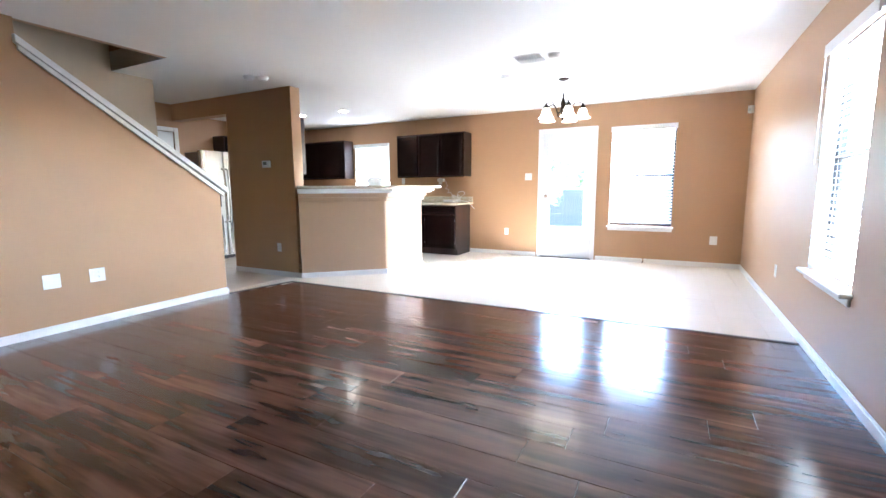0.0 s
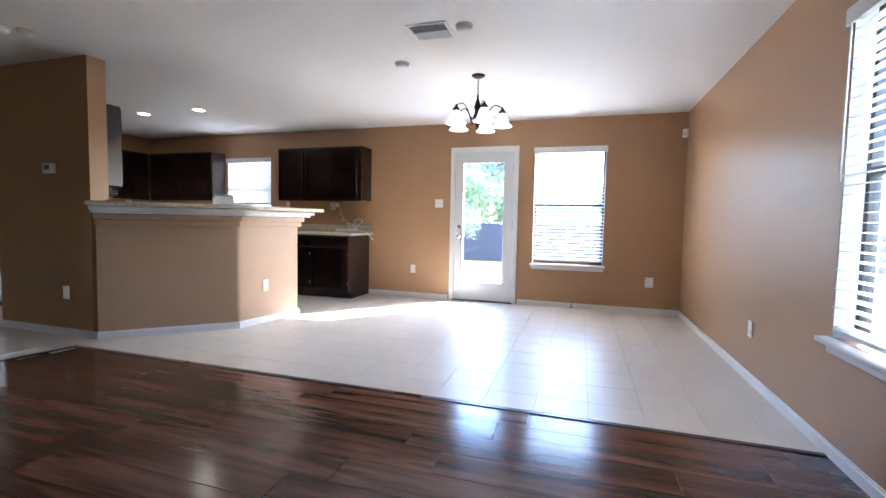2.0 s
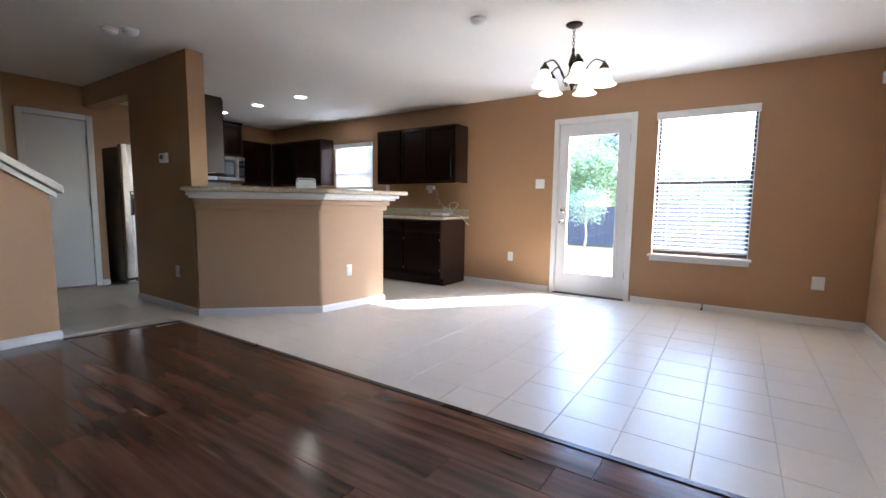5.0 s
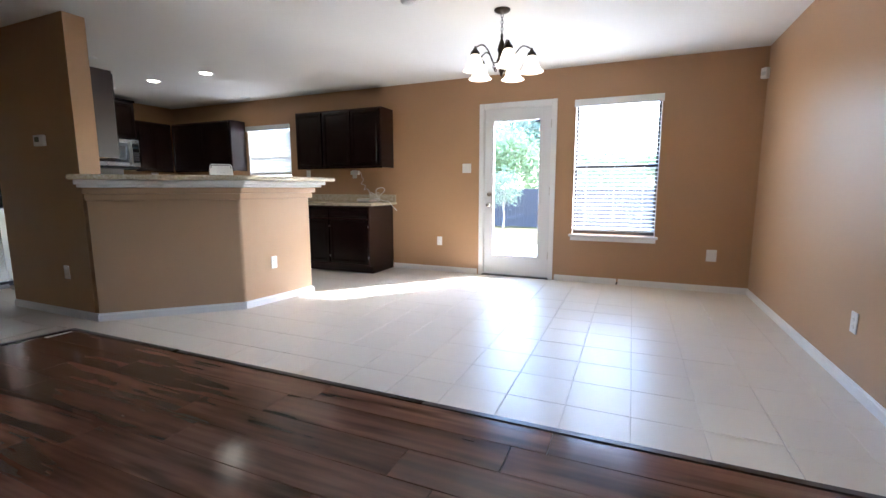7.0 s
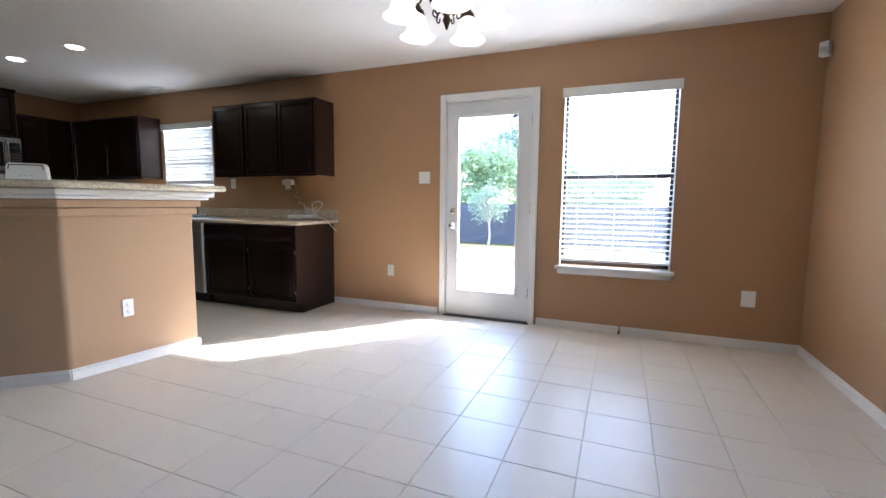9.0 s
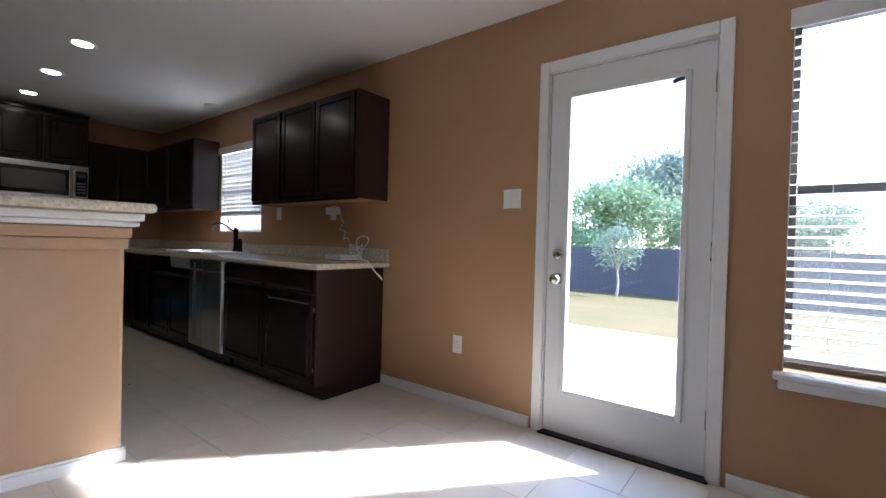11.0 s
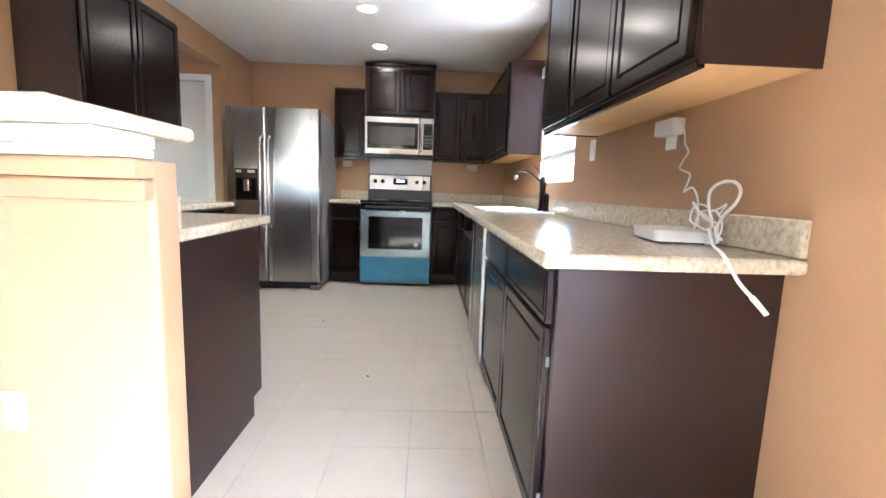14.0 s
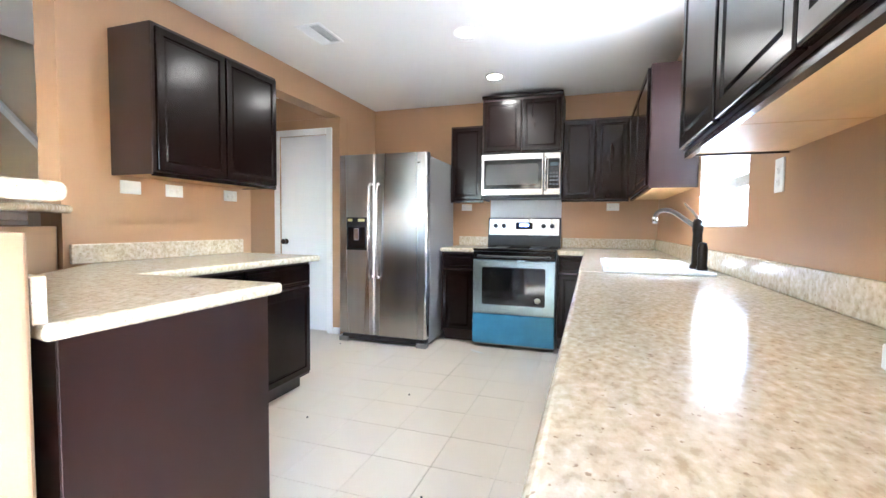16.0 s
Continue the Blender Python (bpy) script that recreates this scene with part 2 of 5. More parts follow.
def prism(poly, lo, hi, axis="z", bevel=0.0, segments=2):
    """A polygon pushed from lo to hi along an axis; the polygon lies in the other two axes."""
    bm = bmesh.new()
    put = {"z": lambda p, h: (p[0], p[1], h), "y": lambda p, h: (p[0], h, p[1]), "x": lambda p, h: (h, p[0], p[1])}[axis]
    lower, upper = [bm.verts.new(put(p, lo)) for p in poly], [bm.verts.new(put(p, hi)) for p in poly]
    bm.faces.new(lower), bm.faces.new(upper)
    for i in range(len(poly)):
        j = (i + 1) % len(poly)
        bm.faces.new((lower[i], lower[j], upper[j], upper[i]))
    bmesh.ops.recalc_face_normals(bm, faces=bm.faces)
    if bevel:
        bmesh.ops.bevel(bm, geom=list(bm.edges), offset=bevel, segments=segments, affect="EDGES", profile=0.5)
    return bm


def lathe(profile, centre=(0, 0, 0), n=20, bm=None, turn=None):
    """A profile of (radius, height) turned round the z axis."""
    bm = bm or bmesh.new()
    m = Matrix.Translation(centre) @ (turn or Matrix.Identity(4))
    rings = [[bm.verts.new(m @ Vector((r * math.cos(2 * math.pi * k / n), r * math.sin(2 * math.pi * k / n), h))) for k in range(n)] for r, h in profile]
    for a, b in zip(rings, rings[1:]):
        for k in range(n):
            f = bm.faces.new((a[k], a[(k + 1) % n], b[(k + 1) % n], b[k]))
            f.smooth = True
    for ring, r in ((rings[0], profile[0][0]), (rings[-1], profile[-1][0])):
        if r > 0.0005:
            bm.faces.new(ring)
    bmesh.ops.recalc_face_normals(bm, faces=bm.faces)
    return bm


def tube(points, radius, n=8, bm=None, taper=1.0, smooth=4):
    """A round rod along points, rounded through them."""
    bm = bm or bmesh.new()
    pts = [Vector(p) for p in points]
    line = []
    for i in range(len(pts) - 1):
        p0, p1, p2, p3 = pts[max(0, i - 1)], pts[i], pts[i + 1], pts[min(len(pts) - 1, i + 2)]
        for k in range(smooth):
            t = k / smooth
            line.append(0.5 * (2 * p1 + (p2 - p0) * t + (2 * p0 - 5 * p1 + 4 * p2 - p3) * t * t + (3 * p1 - p0 - 3 * p2 + p3) * t ** 3))
    line.append(pts[-1])
    rings, side = [], None
    for i, p in enumerate(line):
        ahead = (line[min(i + 1, len(line) - 1)] - line[max(i - 1, 0)]).normalized()
        side = ahead.orthogonal().normalized() if side is None else (side - ahead * side.dot(ahead)).normalized()
        up = ahead.cross(side)
        r = radius * (1 + (taper - 1) * i / (len(line) - 1))
        rings.append([bm.verts.new(p + r * (math.cos(2 * math.pi * k / n) * side + math.sin(2 * math.pi * k / n) * up)) for k in range(n)])
    for a, b in zip(rings, rings[1:]):
        for k in range(n):
            bm.faces.new((a[k], a[(k + 1) % n], b[(k + 1) % n], b[k])).smooth = True
    bm.faces.new(rings[0]), bm.faces.new(rings[-1])
    bmesh.ops.recalc_face_normals(bm, faces=bm.faces)
    return bm


def panel(a, b, face="-y", rim=0.055, bevel=0.003, sink=0.008):
    """A framed cabinet front: a slab with a moulded, sunken field on one face."""
    bm = box(bmesh.new(), a, b)
    way = {"-y": Vector((0, -1, 0)), "+x": Vector((1, 0, 0)), "-x": Vector((-1, 0, 0)), "+y": Vector((0, 1, 0))}[face]
    bm.normal_update()
    front = [f for f in bm.faces if f.normal.dot(way) > 0.9]
    outer = list(front[0].edges)
    if rim:
        bmesh.ops.inset_region(bm, faces=front, thickness=rim, depth=0)
        bmesh.ops.inset_region(bm, faces=front, thickness=0.006, depth=-sink)
        bmesh.ops.inset_region(bm, faces=front, thickness=0.010, depth=0)
        bmesh.ops.inset_region(bm, faces=front, thickness=0.009, depth=sink * 0.6)
    bmesh.ops.bevel(bm, geom=[e for e in outer if e.is_valid], offset=bevel, segments=2, affect="EDGES", profile=0.5)
    return bm


def thing(name, at=(0, 0, 0), label="", category="", group="", kind="", m=None):
    """An Empty at a thing's base. With m its parts are built in the thing's own axes, otherwise in the world's."""
    ob = new(name)
    ob.empty_display_size = 0.1
    ob.matrix_basis = m if m is not None else Matrix.Translation(at)
    ORIGIN[ob.name] = Vector((0, 0, 0)) if m is not None else Vector(at)
    return tagged(ob, label, category, group, kind)


def part(name, bm, material, parent=None, label=""):
    """One mesh object under a thing or a part."""
    shift = ORIGIN.get(parent.name, Vector((0, 0, 0))) if parent else Vector((0, 0, 0))
    if shift.length:
        bmesh.ops.translate(bm, verts=bm.verts, vec=-shift)
    mesh = bpy.data.meshes.new(name)
    bm.to_mesh(mesh)
    bm.free()
    mesh.materials.append(material)
    ob = new(name, mesh)
    ob.parent = parent
    ORIGIN[ob.name] = shift
    return tagged(ob, label)


def single(name, bm, material, label, category, group="", kind=""):
    return tagged(part(name, bm, material), label, category, group, kind)


def structure(name, bm, material, label, category):
    return tagged(part(name, bm, material), label, category, kind="structure")

# ---- the setting ----
H = 2.44
EAST, NORTH, WEST, SOUTH = 0.82, 7.145, -7.62, -5.5
KS, HALL = 4.13, 3.975
STAIR, FAR = -4.50, -5.55
BORDER = 3.765
DOOR = (-2.05, -1.205, 2.06)
WIN = (-0.955, -0.075, 0.565, 2.07)
KWIN = (-5.94, -5.085, 1.13, 2.05)
RWIN = (2.93, 3.82, 0.565, 2.10)


def wall_along_x(y0, y1, x0, x1, z1, holes):
    """A wall with rectangular holes (x0, x1, z0, z1), sorted by x."""
    bm, at = bmesh.new(), x0
    for a, b, lo, hi in holes:
        box(bm, (at, y0, 0), (a, y1, z1))
        if lo > 0:
            box(bm, (a, y0, 0), (b, y1, lo))
        if hi < z1:
            box(bm, (a, y0, hi), (b, y1, z1))
        at = b
    box(bm, (at, y0, 0), (x1, y1, z1))
    bmesh.ops.remove_doubles(bm, verts=bm.verts, dist=0.0005)
    return bm


def swap_xy(bm):
    for v in bm.verts:
        v.co.x, v.co.y = v.co.y, v.co.x
    bmesh.ops.reverse_faces(bm, faces=bm.faces)
    return bm


floor = structure("floor", boxes(((WEST - 0.2, 2.0, -0.2), (EAST + 0.15, NORTH + 0.12, -0.006)), ((FAR - 0.2, SOUTH - 0.15, -0.2), (EAST + 0.15, 2.0, -0.006))), GROUT, "floor slab with pale beige ceramic tiles and dark laminate planks", "floor")
structure("wall_north", wall_along_x(NORTH, NORTH + 0.16, WEST - 0.15, EAST + 0.15, H, [(KWIN[0], KWIN[1], KWIN[2], KWIN[3]), (DOOR[0], DOOR[1], 0, DOOR[2]), WIN]), WALL, "tan painted wall with a glazed back door and two windows", "wall")
structure("wall_east", swap_xy(wall_along_x(EAST, EAST + 0.16, SOUTH - 0.15, NORTH, H, [RWIN])), WALL, "long tan painted side wall with one window", "wall")
structure("wall_west", boxes(((WEST - 0.15, HALL, 0), (WEST, NORTH, H))), WALL, "tan painted kitchen end wall behind the range", "wall")
structure("wall_kitchen_south", wall_along_x(HALL, KS, WEST, -4.395, H, [(-7.0, -5.63, 0, 2.20)]), WALL, "tan painted wall between kitchen and hall, open at a passage", "wall")
structure("wall_hall_west", swap_xy(wall_along_x(-6.999, -6.86, 2.86, KS - 0.002, 2.198, [(3.40, 3.985, 0, 2.04)])), WALL, "tan painted hall end wall with a white door", "wall")
structure("wall_hall_south", boxes(((-6.86, 2.86, 0), (FAR - 0.12, 2.985, H))), WALL, "tan painted hall side wall", "wall")
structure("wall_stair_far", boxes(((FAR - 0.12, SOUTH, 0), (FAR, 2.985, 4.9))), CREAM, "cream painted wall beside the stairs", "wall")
structure("wall_south", boxes(((FAR - 0.12, SOUTH - 0.15, 0), (EAST, SOUTH, 4.9))), WALL, "plain tan painted wall", "wall")
structure("wall_stair", prism([(SOUTH, 0), (2.985, 0), (2.985, 1.15), (1.40, 2.25), (1.40, H), (SOUTH, H)], STAIR - 0.12, STAIR, "x"), WALL, "tan painted stair wall with a sloping top", "wall")
structure("wall_stairwell", boxes(((STAIR - 0.10, SOUTH, H + 0.002), (STAIR + 0.02, 2.66, 4.9)), ((FAR, 2.555, H + 0.002), (STAIR - 0.10, 2.66, 4.9)), ((FAR - 0.12, SOUTH - 0.15, 4.9), (STAIR + 0.02, 2.66, 5.0))), WALL, "tan painted sides of the stairwell opening", "wall")
structure("ceiling", boxes(((WEST - 0.15, 2.555, H), (EAST + 0.16, NORTH + 0.16, H + 0.2)), ((STAIR - 0.03, SOUTH - 0.15, H), (EAST + 0.16, 2.555, H + 0.2))), CEILING, "white textured ceiling with a stairwell opening", "ceiling")

# stair flight and its sloping cap
stairs = thing("staircase", (-5.0, 2.9, 0), "carpeted straight stair flight beside the hall", "stairs", kind="structure")
for k in range(13):
    part("step", box(bmesh.new(), (FAR + 0.004, 2.93 - 0.255 * k, 0.0 if k < 1 else 0.18 * k - 0.02), (STAIR - 0.124, 2.93 - 0.255 * (k + 1) - 0.03, 0.18 * (k + 1)), 0.012, 2), CARPET, stairs)
cap_run, cap_rise = 3.06 - 1.385, 2.30 - 1.165
cap_profile = [(1.385, 2.255), (1.385, 2.315), (3.06, 2.315 - cap_rise), (3.06, 2.255 - cap_rise)]
cap = thing("stair_cap", (STAIR, 2.0, 1.2), "white painted sloping cap on the stair wall", "trim", kind="structure")
part("cap_board", prism(cap_profile, STAIR - 0.16, STAIR + 0.045, "x", 0.006), TRIM, cap)
part("cap_moulding", prism([(1.402, 2.205), (1.402, 2.25), (3.02, 2.245 - cap_rise + 0.02), (3.02, 2.20 - cap_rise + 0.02)], STAIR + 0.001, STAIR + 0.025, "x", 0.004), TRIM, cap)

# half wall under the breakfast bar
BAR_END = 5.515
bar_line = [(-4.345, HALL + 0.001), (-3.53, 4.735), (-3.41, BAR_END)]


def offset_line(line, d):
    """The bar's outline moved outwards by d, mitred at its corner."""
    a, b, c = (Vector(p) for p in line)
    u, v = (b - a).normalized(), (c - b).normalized()
    n, m = Vector((u.y, -u.x)), Vector((v.y, -v.x))
    corner = b + (n + m) * (d / (1 + n.dot(m)))
    return [tuple(a + n * d), tuple(corner), tuple(c + m * d)]


def band(d_out, d_in, z0, z1, end=0.0, bevel=0.004, segments=2):
    outer, inner = offset_line(bar_line, d_out), offset_line(bar_line, -d_in)
    outer[2], inner[2] = (outer[2][0], BAR_END + end), (inner[2][0], BAR_END + end)
    return prism(outer + inner[::-1], z0, z1, "z", bevel, segments)


rail = thing("handrail", (FAR + 0.05, 2.0, 1.9), "white painted handrail along the stair wall", "handrail", kind="structure")
part("rail", prism([(0.6, 2.77), (0.6, 2.84), (2.75, 1.26), (2.75, 1.19)], FAR + 0.03, FAR + 0.075, "x", 0.006), TRIM, rail)
for k in range(3):
    part("bracket", box(bmesh.new(), (FAR, 0.88 + 0.8 * k, 2.54 - 0.588 * k), (FAR + 0.05, 0.92 + 0.8 * k, 2.58 - 0.588 * k), 0.003), TRIM, rail)

bm = band(0.0, 0.12, 0.0, 1.10, 0.0, 0.0)
rounded = [e for e in bm.edges if abs(e.verts[0].co.z - e.verts[1].co.z) > 0.5 and e.verts[0].co.y > 4.6]
bmesh.ops.bevel(bm, geom=rounded, offset=0.018, segments=4, affect="EDGES", profile=0.5)
structure("half_wall", bm, SKYLITWALL, "tan painted half wall under the breakfast bar, tinted as skylit", "wall")
bar = thing("breakfast_bar", (-3.6, 4.7, 1.1), "angled breakfast bar with speckled top and white moulding", "bar counter")
part("bar_top", band(0.335, 0.18, 1.163, 1.203, 0.022, 0.017, 4), GRANITE, bar, "speckled beige laminate bar top")
part("crown_moulding", band(0.215, 0.0, 1.128, 1.162, 0.012, 0.006), TRIM, bar, "white painted crown moulding")
part("crown_moulding", band(0.165, 0.0, 1.105, 1.127, 0.008, 0.005), TRIM, bar, "white painted crown moulding")
part("bed_moulding", band(0.085, 0.0, 1.055, 1.104, 0.006, 0.008), SKYLITWALL, bar, "tan painted stepped moulding, tinted as skylit")
part("bed_moulding", band(0.045, 0.0, 1.000, 1.054, 0.004, 0.008), SKYLITWALL, bar, "tan painted stepped moulding, tinted as skylit")


def baseboard(a, b, side):
    """A skirting board from a to b on the floor; side is the way it stands off its wall."""
    (ax, ay), (bx, by), (sx, sy) = a, b, side
    ob = bmesh.new()
    t = 0.014
    for lo, hi, th in ((0.0, 0.055, t), (0.0555, 0.068, t * 0.6)):
        q = [(ax, ay), (bx, by), (bx + sx * th, by + sy * th), (ax + sx * th, ay + sy * th)]
        p = prism(q, lo, hi, "z", 0.002, 1)
        mesh = bpy.data.meshes.new("piece")
        p.to_mesh(mesh)
        p.free()
        ob.from_mesh(mesh)
        bpy.data.meshes.remove(mesh)
    structure("baseboard", ob, TRIM, "white painted baseboard along the wall", "baseboard")


baseboard((-3.34, NORTH), (-2.115, NORTH), (0, -1))
baseboard((-1.14, NORTH), (-0.44, NORTH), (0, -1))
baseboard((-0.425, NORTH), (EAST, NORTH), (0, -1))
baseboard((EAST, SOUTH), (EAST, NORTH), (-1, 0))
baseboard((STAIR, SOUTH), (STAIR, 2.985), (1, 0))
baseboard((STAIR - 0.12, 2.985), (STAIR + 0.014, 2.985), (0, 1))
baseboard((-5.63, HALL), (-4.335, HALL), (0, -1))
k = math.sqrt(0.5)
baseboard(bar_line[0], bar_line[1], (k, -k))
baseboard(bar_line[1], (bar_line[2][0], BAR_END + 0.012), (0.99, -0.15))
baseboard((bar_line[2][0] + 0.012, BAR_END), (bar_line[2][0] - 0.115, BAR_END), (0, 1))
baseboard((-6.86, 2.985), (-6.86, 3.335), (1, 0))
baseboard((-6.86, 4.05), (-6.86, KS), (1, 0))
structure("threshold_strip", prism([(BORDER - 0.022, -0.005), (BORDER + 0.022, -0.005), (BORDER + 0.016, 0.006), (BORDER - 0.016, 0.006)], -4.32, EAST - 0.015, "x", 0.001), plain("dark_transition_strip", (0.03, 0.016, 0.01), 0.3), "dark transition strip between laminate and tile", "trim")
structure("threshold_strip", prism([(-4.475, 2.99), (-4.435, 2.99), (-4.285, BORDER), (-4.325, BORDER)], -0.005, 0.006, "z", 0.001), plain("dark_hall_strip", (0.03, 0.016, 0.01), 0.3), "dark transition strip at the hall", "trim")


# ---- windows and doors ----
def window(name, blind_label, lo, hi, z0, z1, m, slat_tilt, drop, sill=True, metal=None):
    """A single-hung window in a wall; local x along the wall, -y into the room, y = 0 at the wall's face."""
    w = thing(name, label="single-hung window with a %s sash behind a blind" % ("white" if metal else "dark bronze"), category="window", kind="structure", m=m)
    mid = (z0 + z1) / 2 + 0.02
    metal = metal or BLACKFRAME
    tone = "dark bronze" if metal is BLACKFRAME else "white vinyl"
    part("window_frame", boxes(((lo, 0.085, z0), (lo + 0.03, 0.135, z1)), ((hi - 0.03, 0.085, z0), (hi, 0.135, z1)), ((lo + 0.03, 0.085, z1 - 0.03), (hi - 0.03, 0.135, z1)), ((lo + 0.03, 0.085, z0), (hi - 0.03, 0.135, z0 + 0.035)), bevel=0.003), metal, w, tone + " outer frame")
    part("meeting_rail", boxes(((lo + 0.031, 0.082, mid - 0.018), (hi - 0.031, 0.128, mid + 0.018)), bevel=0.003), metal, w, tone + " meeting rail")
    for a, b, y in ((z0 + 0.036, mid - 0.019, 0.098), (mid + 0.019, z1 - 0.031, 0.112)):
        pane = part("pane", box(bmesh.new(), (lo + 0.031, y, a), (hi - 0.031, y + 0.004, b)), GLASS, w, "clear glass pane")
        pane.visible_shadow = False
    part("insect_screen", box(bmesh.new(), (lo + 0.032, 0.138, z0 + 0.036), (hi - 0.032, 0.1385, mid)), SCREEN, w, "fine grey insect screen over the lower sash")
    if sill == "flush":
        part("window_sill", boxes(((lo + 0.001, 0.002, z0), (hi - 0.001, 0.084, z0 + 0.012)), bevel=0.003), TRIM, w, "white flush sill board")
        part("jamb_lining", boxes(((hi - 0.010, 0.002, z0 + 0.013), (hi - 0.001, 0.084, z1 - 0.001)), bevel=0.002), TRIM, w, "white jamb lining")
        part("jamb_lining", boxes(((lo + 0.001, 0.002, z0 + 0.013), (lo + 0.010, 0.084, z1 - 0.001)), bevel=0.002), TRIM, w, "white jamb lining")
    else:
        for a, b in ((lo + 0.001, lo + 0.005), (hi - 0.005, hi - 0.001)):
            part("jamb_lining", boxes(((a, 0.002, z0 + 0.001), (b, 0.084, z1 - 0.001))), TRIM, w, "white jamb lining")
    if sill is True:
        part("window_sill", boxes(((lo - 0.03, -0.06, z0 - 0.028), (hi + 0.03, 0.084, z0 - 0.001)), bevel=0.006), TRIM, w, "white painted sill")
        part("apron", boxes(((lo - 0.012, -0.016, z0 - 0.075), (hi + 0.012, -0.001, z0 - 0.029)), bevel=0.004), TRIM, w, "white painted apron")
    blind = thing("window_blind", label=blind_label, category="blind", m=m)
    part("valance", boxes(((lo - 0.012, -0.030, z1 - 0.075), (hi + 0.012, -0.018, z1 + 0.005)), ((lo + 0.004, -0.017, z1 - 0.05), (hi - 0.004, 0.03, z1 - 0.004)), bevel=0.002), BLIND, blind, "white valance over the headrail")
    mesh = None
    pitch, z, k = 0.0445, z1 - 0.095, 0
    while z > z0 + drop:
        if mesh is None:
            bm = box(bmesh.new(), (lo + 0.006, -0.025, -0.0014), (hi - 0.006, 0.025, 0.0014), 0.0008)
            ob = part("slat", bm, BLIND, blind)
            mesh = ob.data
        else:
            ob = new("slat", mesh)
            ob.parent = blind
        ob.matrix_basis = pose(0, 0.022, z, slat_tilt + random.uniform(-1.5, 1.5), 0, random.uniform(-0.1, 0.1))
        z -= pitch
    part("bottom_rail", box(bmesh.new(), (lo + 0.006, -0.004, z + 0.012), (hi - 0.006, 0.048, z + 0.03), 0.004), BLIND, blind)
    for f in (0.16, 0.5, 0.84):
        x = lo + (hi - lo) * f
        part("ladder_cord", tube([(x, -0.006, z1 - 0.08), (x, -0.006, z + 0.02)], 0.0011, 5, smooth=1), BLIND, blind)
    return w, blind


turn_east = Matrix(((0, 1, 0, EAST), (-1, 0, 0, 0), (0, 0, 1, 0), (0, 0, 0, 1)))
window("window_1", "white slatted blind lowered over the dining window", WIN[0], WIN[1], WIN[2], WIN[3], pose(0, NORTH, 0), 9, 0.075)
window("window_2", "white slatted blind lowered over the kitchen window", KWIN[0], KWIN[1], KWIN[2], KWIN[3], pose(0, NORTH, 0), -60, 0.20, "flush", TRIM)
east, east_blind = window("window_3", "white slatted blind lowered over the side window", -RWIN[1], -RWIN[0], RWIN[2], RWIN[3], turn_east, 5, 0.055)
part("tilt_wand", tube([(-RWIN[1] + 0.05, -0.034, RWIN[3] - 0.08), (-RWIN[1] + 0.05, -0.036, 1.30)], 0.004, 6, smooth=1), PLASTIC, east_blind)

# glazed back door
x0, x1, zt = DOOR
structure("door_trim", boxes(((x0 - 0.045, NORTH - 0.018, 0.0), (x0 + 0.012, NORTH - 0.001, zt + 0.05)), ((x1 - 0.012, NORTH - 0.018, 0.0), (x1 + 0.045, NORTH - 0.001, zt + 0.05)), ((x0 + 0.013, NORTH - 0.018, zt - 0.012), (x1 - 0.013, NORTH - 0.001, zt + 0.05)), bevel=0.004), TRIM, "white door casing round the back door", "trim")
structure("door_jamb", boxes(((x0 + 0.001, NORTH, 0.012), (x0 + 0.018, NORTH + 0.155, zt - 0.001)), ((x1 - 0.018, NORTH, 0.012), (x1 - 0.001, NORTH + 0.155, zt - 0.001)), ((x0 + 0.019, NORTH, zt - 0.018), (x1 - 0.019, NORTH + 0.155, zt - 0.001)), ((x0 + 0.0185, NORTH + 0.058, 0.013), (x0 + 0.036, NORTH + 0.153, zt - 0.0185)), ((x1 - 0.036, NORTH + 0.058, 0.013), (x1 - 0.0185, NORTH + 0.153, zt - 0.0185))), TRIM, "white door jamb", "trim")
structure("door_sill", boxes(((x0 + 0.001, NORTH - 0.03, -0.004), (x1 - 0.001, NORTH + 0.17, 0.011)), bevel=0.003), BRONZE, "dark metal threshold under the back door", "trim")
door = thing("door_1", (-1.63, NORTH + 0.03, 0), "white back door with a full glass pane, closed", "door", kind="structure")
dx0, dx1, gx0, gx1, gz0, gz1 = x0 + 0.021, x1 - 0.021, -1.915, -1.352, 0.262, 1.895
dy = NORTH + 0.012
part("door_leaf", boxes(((dx0, dy, 0.016), (gx0, dy + 0.044, zt - 0.021)), ((gx1, dy, 0.016), (dx1, dy + 0.044, zt - 0.021)), ((gx0, dy, 0.016), (gx1, dy + 0.044, gz0)), ((gx0, dy, gz1), (gx1, dy + 0.044, zt - 0.021))), DOORWHITE, door)
part("glazing_bead", boxes(((gx0 - 0.026, dy - 0.009, gz0 - 0.026), (gx0 + 0.003, dy - 0.0005, gz1 + 0.026)), ((gx1 - 0.003, dy - 0.009, gz0 - 0.026), (gx1 + 0.026, dy - 0.0005, gz1 + 0.026)), ((gx0 + 0.004, dy - 0.009, gz0 - 0.026), (gx1 - 0.004, dy - 0.0005, gz0 + 0.003)), ((gx0 + 0.004, dy - 0.009, gz1 - 0.003), (gx1 - 0.004, dy - 0.0005, gz1 + 0.026)), bevel=0.003), DOORWHITE, door)
pane = part("pane", box(bmesh.new(), (gx0, dy + 0.018, gz0), (gx1, dy + 0.024, gz1)), GLASS, door, "clear glass pane")
pane.visible_shadow = False
to_room = Matrix.Rotation(radians(90), 4, "X")
